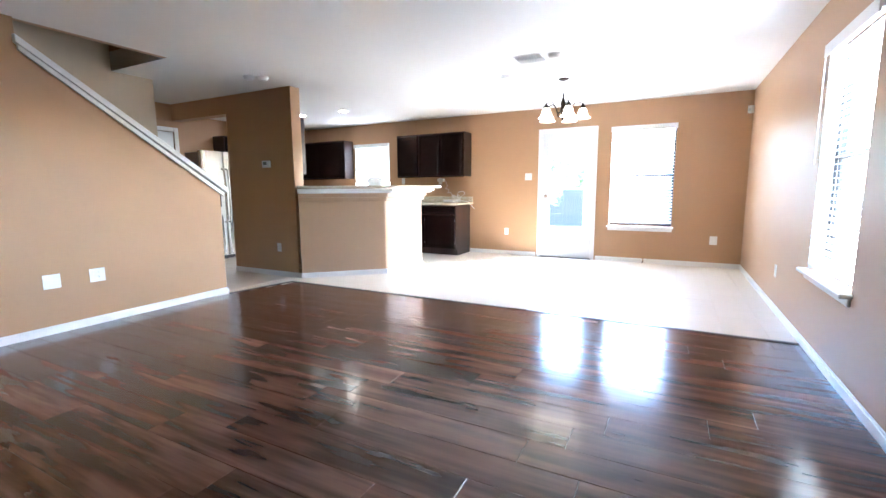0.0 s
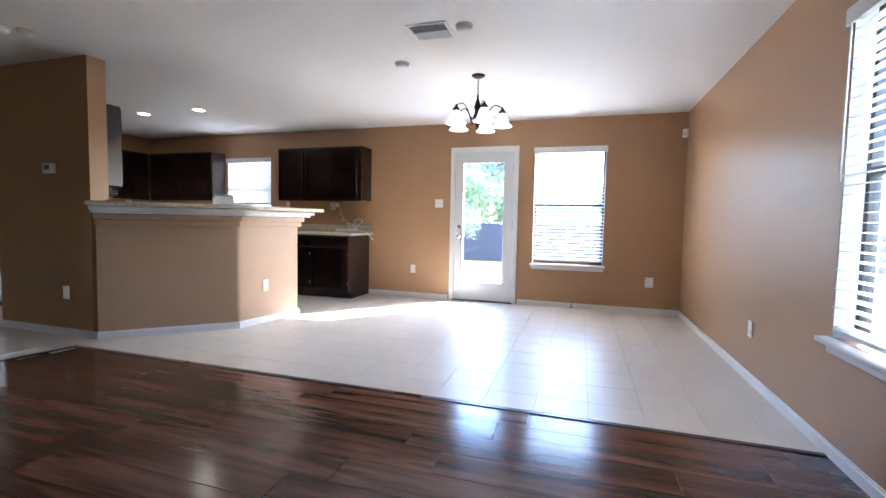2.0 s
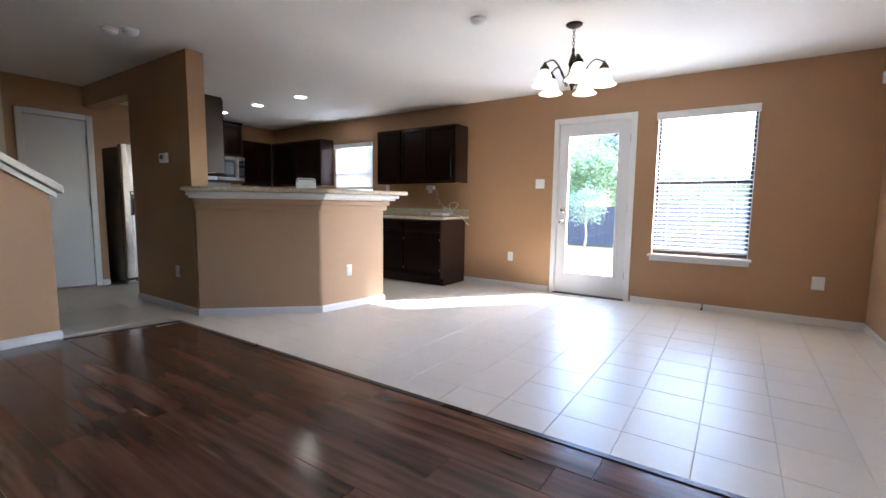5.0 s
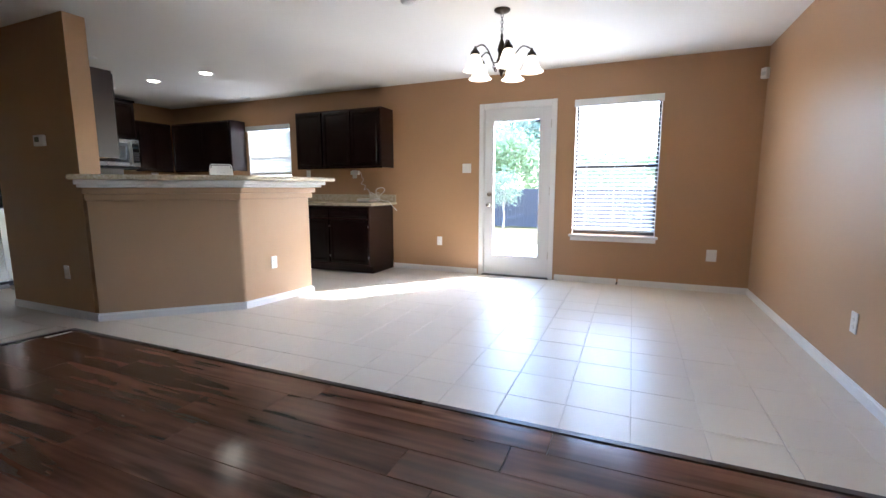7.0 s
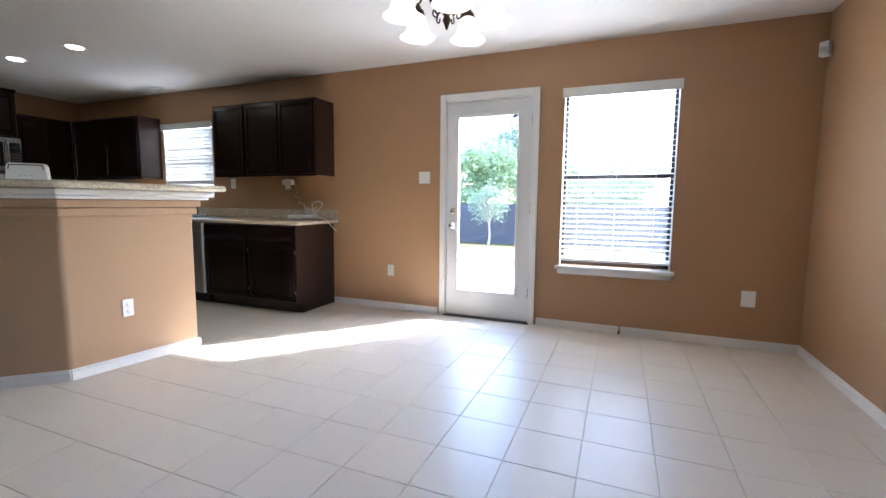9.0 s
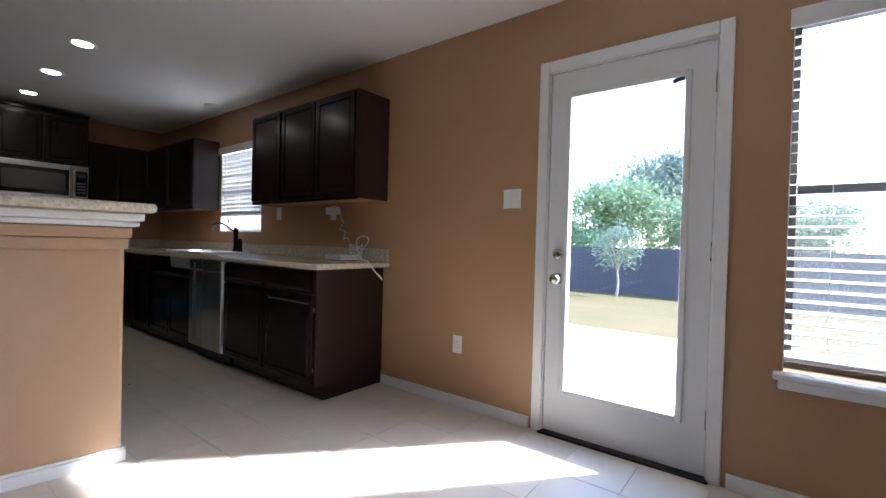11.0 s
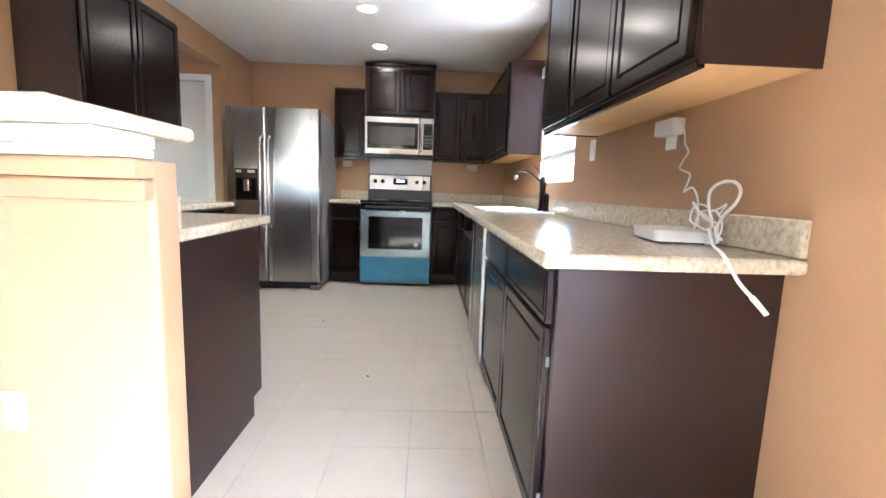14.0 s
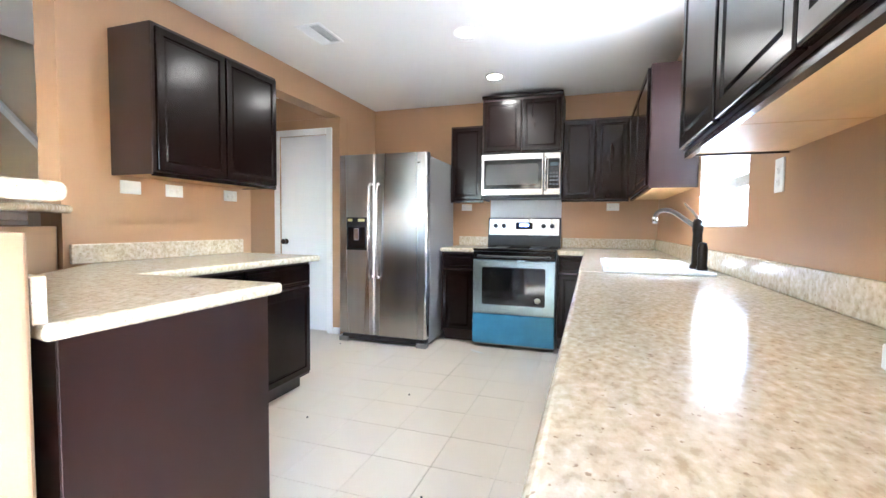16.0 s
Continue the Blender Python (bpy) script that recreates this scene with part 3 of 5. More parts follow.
part("door_knob", lathe([(0.032, 0.0), (0.033, 0.006), (0.012, 0.012), (0.011, 0.03), (0.024, 0.04), (0.029, 0.052), (0.024, 0.064), (0.0, 0.068)], (-1.965, dy, 0.885), 18, turn=to_room), CHROME, door, "satin nickel knob")
part("deadbolt", lathe([(0.031, 0.0), (0.031, 0.010), (0.026, 0.016), (0.0, 0.017)], (-1.965, dy, 1.022), 18, turn=to_room), CHROME, door, "satin nickel deadbolt")
part("deadbolt_thumb_turn", box(bmesh.new(), (-1.969, dy - 0.03, 1.006), (-1.961, dy - 0.016, 1.038), 0.003), CHROME, door, "satin nickel thumb turn")
for z in (0.28, 1.06, 1.84):
    part("hinge", box(bmesh.new(), (dx1 - 0.004, dy - 0.006, z - 0.045), (dx1 + 0.006, dy + 0.002, z + 0.045), 0.002), CHROME, door, "nickel hinge")
part("closer_bracket", tube([(-1.36, dy - 0.012, 1.88), (-1.385, dy - 0.03, 1.872), (-1.40, dy - 0.035, 1.86)], 0.011, 8), plain("slate_blue_plastic", (0.06, 0.07, 0.13), 0.4), door, "slate blue plastic stop at the glass")

# white door in the hall
structure("door_trim", boxes(((-6.859, 3.34, 0), (-6.842, 3.405, 2.10)), ((-6.859, 3.98, 0), (-6.842, 4.045, 2.10)), ((-6.859, 3.406, 2.035), (-6.842, 3.979, 2.10)), bevel=0.004), TRIM, "white casing round the hall door", "trim")
hall_door = thing("door_2", (-6.9, 3.55, 0), "plain white interior door with a dark knob, closed", "door", kind="structure")
part("door_leaf", box(bmesh.new(), (-6.91, 3.402, 0.018), (-6.874, 3.983, 2.034), 0.003), DOORWHITE, hall_door)
part("door_knob", lathe([(0.03, 0.0), (0.031, 0.006), (0.011, 0.012), (0.010, 0.03), (0.024, 0.04), (0.028, 0.052), (0.022, 0.062), (0.0, 0.066)], (-6.874, 3.465, 0.94), 16, turn=Matrix.Rotation(radians(90), 4, "Y")), BRONZE, hall_door, "dark bronze knob")
for z in (0.3, 1.05, 1.8):
    part("hinge", box(bmesh.new(), (-6.878, 3.976, z - 0.045), (-6.868, 3.986, z + 0.045), 0.002), CHROME, hall_door)
structure("wall_closet_back", boxes(((-7.06, 2.86, 0), (-7.001, HALL - 0.002, H)), ((-7.0, 2.86, 2.2), (-6.86, HALL - 0.002, H))), WALL, "plain wall behind the hall door", "wall")


# ---- kitchen cabinets ----
def cabinet(name, label, m, w, d, z0, z1, fronts, group, toe=True, end_panels=""):
    """A cabinet in its own axes: x along its back, front towards -y, back at y = 0. fronts: (kind, x0, x1, z0, z1) with kind door or drawer."""
    c = thing(name, label=label, category="cabinet", group=group, m=m)
    if toe:
        part("body", boxes(((0, -d, z0 + 0.1), (w, 0, z1)), ((0.002, -d + 0.075, z0), (w - 0.002, 0, z0 + 0.0995))), PANEL, c)
    else:
        part("body", boxes(((0, -d, z0 + 0.012), (w, 0, z1))), PANEL, c)
        part("underside", boxes(((0.002, -d + 0.02, z0 + 0.006), (w - 0.002, -0.002, z0 + 0.0115))), RAWWOOD, c, "raw birch underside")
        part("bottom_rail", boxes(((0, -d, z0 - 0.008), (w, -d + 0.019, z0 + 0.0115))), ESPRESSO, c)
    for side in end_panels:
        x = 0 if side == "l" else w
        s = -1 if side == "l" else 1
        part("end_panel", box(bmesh.new(), (x + s * 0.0005, -d + 0.002, z0 + (0.1 if toe else 0.0)), (x + s * 0.006, -0.001, z1), 0.001), PANEL, c, "dark stained end panel")
    for kind, a, b, lo, hi in fronts if toe else ():
        if kind == "door":
            for z in (lo + 0.09, hi - 0.09):
                part("hinge", box(bmesh.new(), (b - 0.008, -d - 0.0105, z - 0.014), (b + 0.002, -d - 0.0008, z + 0.014), 0.001), STEELGREY, c, "small grey hinge")
    for kind, a, b, lo, hi in fronts:
        part(kind, panel((a, -d - 0.021, lo), (b, -d - 0.001, hi), "-y", 0.052 if kind == "door" else 0.022, 0.004, 0.009 if kind == "door" else 0.004), ESPRESSO, c)
    return c


def facing(x, y, z, way):
    return pose(x, y, z, 0, 0, {"-y": 0, "+x": 90, "+y": 180, "-x": -90}[way])


def pairs(w, n, z0, z1, gap=0.012, edge=0.014):
    step = (w - 2 * edge + gap) / n
    return [("door", edge + i * step, edge + i * step + step - gap, z0, z1) for i in range(n)]


def base_fronts(w, n):
    edge, gap = 0.014, 0.014
    step = (w - 2 * edge + gap) / n
    out = []
    for i in range(n):
        a = edge + i * step
        out += [("drawer", a, a + step - gap, 0.715, 0.855), ("door", a, a + step - gap, 0.125, 0.70)]
    return out


WALLCAB, BASE = "kitchen wall cabinets", "kitchen base cabinets"
UP0, UP1 = 1.37, 2.13
# north run
cabinet("wall_cabinet", "dark espresso wall cabinet with two doors over the router", facing(-4.241, NORTH - 0.001, 0, "-y"), 0.916, 0.305, UP0, UP1, pairs(0.916, 2, UP0 + 0.02, UP1 - 0.02), WALLCAB, False, end_panels="r")
cabinet("wall_cabinet", "dark espresso wall cabinet with one door beside the window", facing(-4.70, NORTH - 0.001, 0, "-y"), 0.457, 0.305, UP0, UP1, pairs(0.457, 1, UP0 + 0.02, UP1 - 0.02), WALLCAB, False, end_panels="l")
cabinet("wall_cabinet", "dark espresso corner wall cabinet beside the window", facing(-7.29, NORTH - 0.001, 0, "-y"), 1.30, 0.275, UP0, UP1, pairs(1.30, 2, UP0 + 0.02, UP1 - 0.02), WALLCAB, False, end_panels="r")
cabinet("base_cabinet", "dark espresso base cabinet with two doors and two drawers", facing(-4.562, NORTH - 0.001, 0, "-y"), 1.212, 0.595, 0, 0.873, base_fronts(1.212, 2), BASE, True, end_panels="r")
cabinet("base_cabinet", "dark espresso sink base cabinet under the white sink", facing(-6.13, NORTH - 0.001, 0, "-y"), 0.955, 0.595, 0, 0.70, [("door", 0.014, 0.47, 0.125, 0.685), ("door", 0.484, 0.941, 0.125, 0.685)], BASE)
cabinet("base_cabinet", "dark espresso corner base cabinet", facing(-6.975, NORTH - 0.001, 0, "-y"), 0.843, 0.595, 0, 0.873, [("drawer", 0.40, 0.83, 0.715, 0.855), ("door", 0.40, 0.83, 0.125, 0.70)], BASE)
# west run
RY0, RY1 = 5.505, 6.262
cabinet("wall_cabinet", "narrow dark espresso wall cabinet beside the microwave", facing(WEST + 0.001, 5.165, 0, "+x"), 0.338, 0.305, UP0, UP1, pairs(0.338, 1, UP0 + 0.02, UP1 - 0.02), WALLCAB, False, end_panels="l")
over = cabinet("wall_cabinet", "raised dark espresso cabinet with crown above the microwave", facing(WEST + 0.001, RY0, 0, "+x"), 0.757, 0.36, 1.83, 2.36, pairs(0.757, 2, 1.85, 2.335), WALLCAB, False, end_panels="lr")
part("crown", prism([(-0.008, -0.392), (0.765, -0.392), (0.765, 0.0), (-0.008, 0.0)], 2.361, 2.392, "z", 0.007), ESPRESSO, over, "dark stained crown")
cabinet("wall_cabinet", "dark espresso wall cabinet with two doors", facing(WEST + 0.001, RY1 + 0.003, 0, "+x"), 0.595, 0.305, UP0, UP1, pairs(0.595, 2, UP0 + 0.02, UP1 - 0.02), WALLCAB, False)
cabinet("base_cabinet", "narrow dark espresso base cabinet beside the fridge", facing(WEST + 0.001, 5.172, 0, "+x"), 0.328, 0.595, 0, 0.873, base_fronts(0.328, 1), BASE, end_panels="l")
cabinet("base_cabinet", "narrow dark espresso base cabinet beside the range", facing(WEST + 0.001, RY1 + 0.006, 0, "+x"), 0.28, 0.595, 0, 0.873, base_fronts(0.28, 1), BASE)
# south wall and peninsula
cabinet("wall_cabinet", "dark espresso wall cabinet with two doors by the bar", facing(-4.636, KS + 0.001, 0, "+y"), 0.909, 0.30, UP0, UP1, pairs(0.909, 2, UP0 + 0.02, UP1 - 0.02), WALLCAB, False, end_panels="lr")
cabinet("base_cabinet", "dark espresso base cabinet under the side counter", facing(-4.30, KS + 0.001, 0, "+y"), 1.205, 0.595, 0, 0.873, base_fronts(1.205, 2), BASE, end_panels="r")
cabinet("base_cabinet", "dark espresso peninsula base cabinet behind the bar", facing(-3.60, 4.83, 0, "-x") @ pose(-0.622, 0, 0), 0.622, 0.65, 0, 0.873, base_fronts(0.622, 1), BASE, end_panels="l")

scrap = plain("white_paper", (0.75, 0.75, 0.73), 0.7)
single("paper_scrap", prism([(-6.80, 5.52), (-6.74, 5.56), (-6.70, 5.66), (-6.73, 5.67), (-6.78, 5.58), (-6.82, 5.55)], 0.0005, 0.0022), scrap, "torn white paper scrap on the floor by the range", "paper")
for x, y in ((-5.62, 5.42), (-6.55, 4.32), (-4.62, 5.9), (-5.1, 5.0)):
    single("floor_crumb", prism([(x, y), (x + 0.012, y + 0.004), (x + 0.008, y + 0.013), (x - 0.003, y + 0.008)], 0.0005, 0.005), BLACK, "tiny dark crumb lying on the tiles", "debris", "floor crumbs")

# ---- counters ----
CY = 6.49
SINK = (-5.93, -5.14, 6.60, 7.06)
sink_out = [(SINK[0] + 0.03, SINK[2] + 0.03), (SINK[1] - 0.03, SINK[3] - 0.03)]
c1 = thing("countertop", (-4.5, 6.8, 0.875), "speckled beige laminate countertop round the sink", "countertop")
part("slab", prism([(sink_out[1][0], CY), (-3.275, CY), (-3.275, NORTH - 0.001), (sink_out[1][0], NORTH - 0.001)], 0.875, 0.914, "z", 0.013, 4), GRANITE, c1)
part("slab", prism([(WEST + 0.001, CY), (sink_out[0][0], CY), (sink_out[0][0], NORTH - 0.001), (WEST + 0.001, NORTH - 0.001)], 0.875, 0.9138, "z"), GRANITE, c1)
part("front_strip", boxes(((sink_out[0][0], CY, 0.875), (sink_out[1][0], sink_out[0][1], 0.9138))), GRANITE, c1)
part("back_strip", boxes(((sink_out[0][0], sink_out[1][1], 0.875), (sink_out[1][0], NORTH - 0.001, 0.9138))), GRANITE, c1)
part("slab", prism([(WEST + 0.001, RY1 + 0.004), (-6.965, RY1 + 0.004), (-6.965, CY), (WEST + 0.001, CY)], 0.875, 0.9139, "z"), GRANITE, c1)
part("backsplash", box(bmesh.new(), (WEST + 0.022, NORTH - 0.021, 0.9145), (-3.285, NORTH - 0.001, 1.012), 0.005, 2), GRANITE, c1)
part("backsplash", box(bmesh.new(), (WEST + 0.001, RY1 + 0.006, 0.9145), (WEST + 0.021, NORTH - 0.001, 1.012), 0.005, 2), GRANITE, c1)
c2 = thing("countertop", (-7.3, 5.3, 0.875), "short speckled beige laminate countertop beside the fridge", "countertop")
part("slab", prism([(WEST + 0.001, 5.168), (-6.965, 5.168), (-6.965, RY0 - 0.004), (WEST + 0.001, RY0 - 0.004)], 0.875, 0.914, "z", 0.012, 3), GRANITE, c2)
part("backsplash", box(bmesh.new(), (WEST + 0.001, 5.17, 0.9145), (WEST + 0.021, RY0 - 0.006, 1.012), 0.005, 2), GRANITE, c2)
c3 = thing("countertop", (-4.2, 4.6, 0.875), "L-shaped speckled beige laminate countertop behind the bar", "countertop")
inner = offset_line(bar_line, -0.125)
part("slab", prism([(-5.54, KS + 0.001), (inner[0][0] - 0.09, KS + 0.001), (inner[1][0], inner[1][1] + 0.02), (inner[2][0] - 0.018, 5.505), (-4.275, 5.505), (-4.275, 4.80), (-5.54, 4.80)], 0.875, 0.914, "z", 0.014, 4), GRANITE, c3)
part("backsplash", box(bmesh.new(), (-5.535, KS + 0.001, 0.9145), (-4.42, KS + 0.021, 1.012), 0.005, 2), GRANITE, c3)
deeper = offset_line(bar_line, -0.155)
part("backsplash", prism([inner[1], (inner[2][0], 5.50), (deeper[2][0], 5.50), deeper[1]], 0.9145, 1.012, "z", 0.004, 2), GRANITE, c3)

# ---- sink and tap ----
sink = thing("sink", (-5.53, 6.83, 0.914), "white drop-in kitchen sink below the window", "sink")
sx0, sx1, sy0, sy1 = SINK
bm = box(bmesh.new(), (sx0, sy0, 0.9145), (sx1, sy1, 0.93))
bm.normal_update()
top = [f for f in bm.faces if f.normal.z > 0.9]
bmesh.ops.inset_region(bm, faces=top, thickness=0.035, depth=0)
bmesh.ops.inset_region(bm, faces=top, thickness=0.012, depth=-0.014)
bmesh.ops.translate(bm, verts=list(top[0].verts), vec=(0, 0, -0.16))
bmesh.ops.bevel(bm, geom=[e for e in bm.edges if len(e.link_faces) == 2 and e.calc_face_angle(0) > 0.5], offset=0.006, segments=2, affect="EDGES", profile=0.5)
part("basin", bm, SINKWHITE, sink)
SPOUT = plain("dark_nickel", (0.16, 0.145, 0.13), 0.3, 1.0, spread=0.1)
FX, FY = -5.34, 7.02
tap = thing("faucet", (FX, FY, 0.93), "dark bronze kitchen faucet with a lever and soap pump", "faucet")
part("tap_body", lathe([(0.032, 0.93), (0.032, 0.94), (0.023, 0.955), (0.021, 1.10), (0.024, 1.115), (0.024, 1.15), (0.017, 1.165), (0.0, 1.17)], (FX, FY, 0), 16), BRONZE, tap)
part("spout", tube([(FX, FY, 1.12), (FX - 0.035, FY - 0.05, 1.165), (FX - 0.07, FY - 0.10, 1.205), (FX - 0.095, FY - 0.14, 1.212), (FX - 0.11, FY - 0.165, 1.195), (FX - 0.115, FY - 0.172, 1.175)], 0.011, 10), SPOUT, tap, "slim dark nickel spout")
part("spray_tip", lathe([(0.013, 1.178), (0.015, 1.165), (0.012, 1.145), (0.0, 1.144)], (FX - 0.115, FY - 0.172, 0), 12), CHROME, tap)
part("lever", tube([(FX, FY, 1.165), (FX - 0.03, FY - 0.012, 1.195), (FX - 0.075, FY - 0.03, 1.225), (FX - 0.105, FY - 0.04, 1.245)], 0.007, 8, taper=0.8), SPOUT, tap, "dark nickel lever")
part("soap_pump", lathe([(0.024, 0.93), (0.024, 0.945), (0.02, 0.95), (0.021, 1.03), (0.016, 1.055), (0.0, 1.06)], (FX + 0.075, FY + 0.008, 0), 14), BRONZE, tap, "dark bronze soap pump")

# ---- dishwasher ----
dw = thing("dishwasher", (-4.87, 6.85, 0), "built-in dishwasher with a stainless steel front", "dishwasher")
part("body", box(bmesh.new(), (-5.168, 6.60, 0.1), (-4.568, NORTH - 0.005, 0.868)), BLACK, dw)
part("door", box(bmesh.new(), (-5.165, 6.515, 0.115), (-4.571, 6.598, 0.78), 0.006, 2), STEEL, dw, "stainless steel door")
part("control_panel", box(bmesh.new(), (-5.165, 6.515, 0.784), (-4.571, 6.598, 0.866), 0.006, 2), STEEL, dw)
part("toe_kick", box(bmesh.new(), (-5.16, 6.60, 0.0), (-4.576, 6.64, 0.099)), BLACK, dw)
part("edge_strip", box(bmesh.new(), (-4.570, 6.518, 0.115), (-4.564, 6.59, 0.866), 0.001), PLASTIC, dw, "pale edge of the dishwasher door")

# ---- range ----
rng = thing("range", (-7.25, 5.88, 0), "freestanding stainless electric range with blue film on its drawer", "range")
ry0, ry1, fx = RY0 + 0.002, RY1 - 0.002, -6.955
part("body", box(bmesh.new(), (WEST + 0.01, ry0, 0.02), (fx, ry1, 0.895), 0.003), STEELGREY, rng)
part("cooktop", box(bmesh.new(), (WEST + 0.06, ry0 - 0.001, 0.896), (fx + 0.03, ry1 + 0.001, 0.918), 0.006, 2), BLACKGLASS, rng, "black glass cooktop")
part("oven_door", box(bmesh.new(), (fx + 0.001, ry0 + 0.004, 0.322), (fx + 0.035, ry1 - 0.004, 0.815), 0.006, 2), PALEFILM, rng, "stainless oven door under pale film")
part("door_top", box(bmesh.new(), (fx + 0.001, ry0 + 0.004, 0.817), (fx + 0.035, ry1 - 0.004, 0.893), 0.006, 2), BLACKGLASS, rng, "black band above the oven door")
part("oven_window", prism([(ry0 + 0.10, 0.405), (ry1 - 0.10, 0.405), (ry1 - 0.09, 0.415), (ry1 - 0.09, 0.735), (ry1 - 0.10, 0.75), (ry0 + 0.10, 0.75), (ry0 + 0.09, 0.735), (ry0 + 0.09, 0.415)], fx + 0.0355, fx + 0.039, "x"), BLACKGLASS, rng, "black oven window")
part("sticker", lathe([(0.026, 0), (0.026, 0.001), (0.0, 0.0012)], (fx + 0.0392, ry1 - 0.155, 0.46), 18, turn=Matrix.Rotation(radians(90), 4, "Y")), PLASTIC, rng, "round white sticker")
part("oven_handle", tube([(fx + 0.036, ry0 + 0.06, 0.85), (fx + 0.075, ry0 + 0.065, 0.85), (fx + 0.078, ry0 + 0.12, 0.85), (fx + 0.078, ry1 - 0.12, 0.85), (fx + 0.075, ry1 - 0.065, 0.85), (fx + 0.036, ry1 - 0.06, 0.85)], 0.011, 10), BLACK, rng, "dark bar handle")
part("drawer", box(bmesh.new(), (fx + 0.001, ry0 + 0.004, 0.04), (fx + 0.035, ry1 - 0.004, 0.315), 0.006, 2), BLUEFILM, rng, "drawer under blue protective film")
part("backguard", prism([(WEST + 0.012, 0.919), (WEST + 0.115, 0.919), (WEST + 0.10, 1.0), (WEST + 0.085, 1.20), (WEST + 0.07, 1.215), (WEST + 0.012, 1.215)], ry0 + 0.006, ry1 - 0.006, "y", 0.003), BLACK, rng, "black back panel")
part("control_panel", prism([(WEST + 0.104, 1.035), (WEST + 0.109, 1.035), (WEST + 0.094, 1.202), (WEST + 0.089, 1.202)], ry0 + 0.02, ry1 - 0.02, "y", 0.001), STEEL, rng, "stainless control panel")
tilt = Matrix.Rotation(radians(85), 4, "Y")
for y in (0.09, 0.175, 0.58, 0.665):
    part("knob", lathe([(0.024, 0), (0.023, 0.012), (0.018, 0.024), (0.0, 0.025)], (WEST + 0.101, RY0 + y, 1.13), 14, turn=tilt), BLACK, rng, "black control knob")
part("clock", box(bmesh.new(), (WEST + 0.095, RY0 + 0.30, 1.095), (WEST + 0.105, RY0 + 0.47, 1.165), 0.002), BLACKGLASS, rng)
part("clock_display", box(bmesh.new(), (WEST + 0.1052, RY0 + 0.34, 1.125), (WEST + 0.1062, RY0 + 0.43, 1.15)), DISPLAY, rng, "lit blue clock display")
for dx, dy_, r in ((0.2, 0.19, 0.075), (0.2, 0.56, 0.095), (0.47, 0.19, 0.1), (0.47, 0.56, 0.075)):
    part("burner_ring", lathe([(r, 0.9182), (r, 0.9187), (r - 0.006, 0.9187), (r - 0.006, 0.9182)], (WEST + dx, RY0 + dy_, 0), 24), STEELGREY, rng, "grey printed burner ring")
structure("splash_panel", box(bmesh.new(), (WEST + 0.001, RY0 + 0.01, 1.216), (WEST + 0.006, RY1 - 0.01, 1.40), 0.001), plain("white_splash_panel", (0.72, 0.73, 0.74), 0.25), "white glossy splash panel behind the range", "panel")

# ---- microwave ----
mw = thing("microwave", (-7.4, 5.88, 1.40), "stainless over-the-range microwave oven", "microwave")
mx = -7.225
part("body", box(bmesh.new(), (WEST + 0.01, RY0 + 0.002, 1.405), (mx, RY1 - 0.002, 1.82), 0.003), BLACK, mw)
part("door", box(bmesh.new(), (mx + 0.001, RY0 + 0.002, 1.425), (mx + 0.025, RY0 + 0.60, 1.818), 0.005, 2), STEEL, mw, "stainless door frame")
part("door_glass", box(bmesh.new(), (mx + 0.0255, RY0 + 0.03, 1.482), (mx + 0.0285, RY0 + 0.585, 1.762), 0.001), BLACKGLASS, mw, "black glass door front")
part("door_window", prism([(RY0 + 0.062, 1.523), (RY0 + 0.54, 1.523), (RY0 + 0.552, 1.535), (RY0 + 0.552, 1.708), (RY0 + 0.54, 1.72), (RY0 + 0.062, 1.72), (RY0 + 0.05, 1.708), (RY0 + 0.05, 1.535)], mx + 0.0287, mx + 0.030, "x"), plain("smoky_mesh_glass", (0.035, 0.035, 0.034), 0.14, 0.0, spread=0.15, grain=300, spec=0.9), mw, "smoky meshed window")
part("control_panel", box(bmesh.new(), (mx + 0.001, RY0 + 0.603, 1.425), (mx + 0.025, RY1 - 0.002, 1.818), 0.005, 2), STEEL, mw, "stainless control side")
keypad = part("keypad", box(bmesh.new(), (mx + 0.0255, RY0 + 0.642, 1.482), (mx + 0.028, RY1 - 0.012, 1.762), 0.001), BLACKGLASS, mw, "black keypad")
KEY = plain("dark_grey_key", (0.07, 0.07, 0.072), 0.4)
for row in range(4):
    for col in range(3):
        part("key", box(bmesh.new(), (mx + 0.0281, RY0 + 0.657 + 0.028 * col, 1.515 + 0.034 * row), (mx + 0.0286, RY0 + 0.677 + 0.028 * col, 1.533 + 0.034 * row)), KEY, keypad)
part("clock_display", box(bmesh.new(), (mx + 0.0281, RY0 + 0.658, 1.69), (mx + 0.0288, RY0 + 0.735, 1.725)), plain("dim_display", (0.03, 0.05, 0.06), 0.15), keypad, "dim grey display")
part("handle", tube([(mx + 0.026, RY0 + 0.62, 1.47), (mx + 0.055, RY0 + 0.62, 1.49), (mx + 0.06, RY0 + 0.62, 1.62), (mx + 0.055, RY0 + 0.62, 1.75), (mx + 0.026, RY0 + 0.62, 1.77)], 0.012, 10), STEEL, mw, "stainless bar handle")
part("vent_strip", box(bmesh.new(), (mx - 0.30, RY0 + 0.01, 1.395), (mx + 0.02, RY1 - 0.01, 1.404)), BLACK, mw)

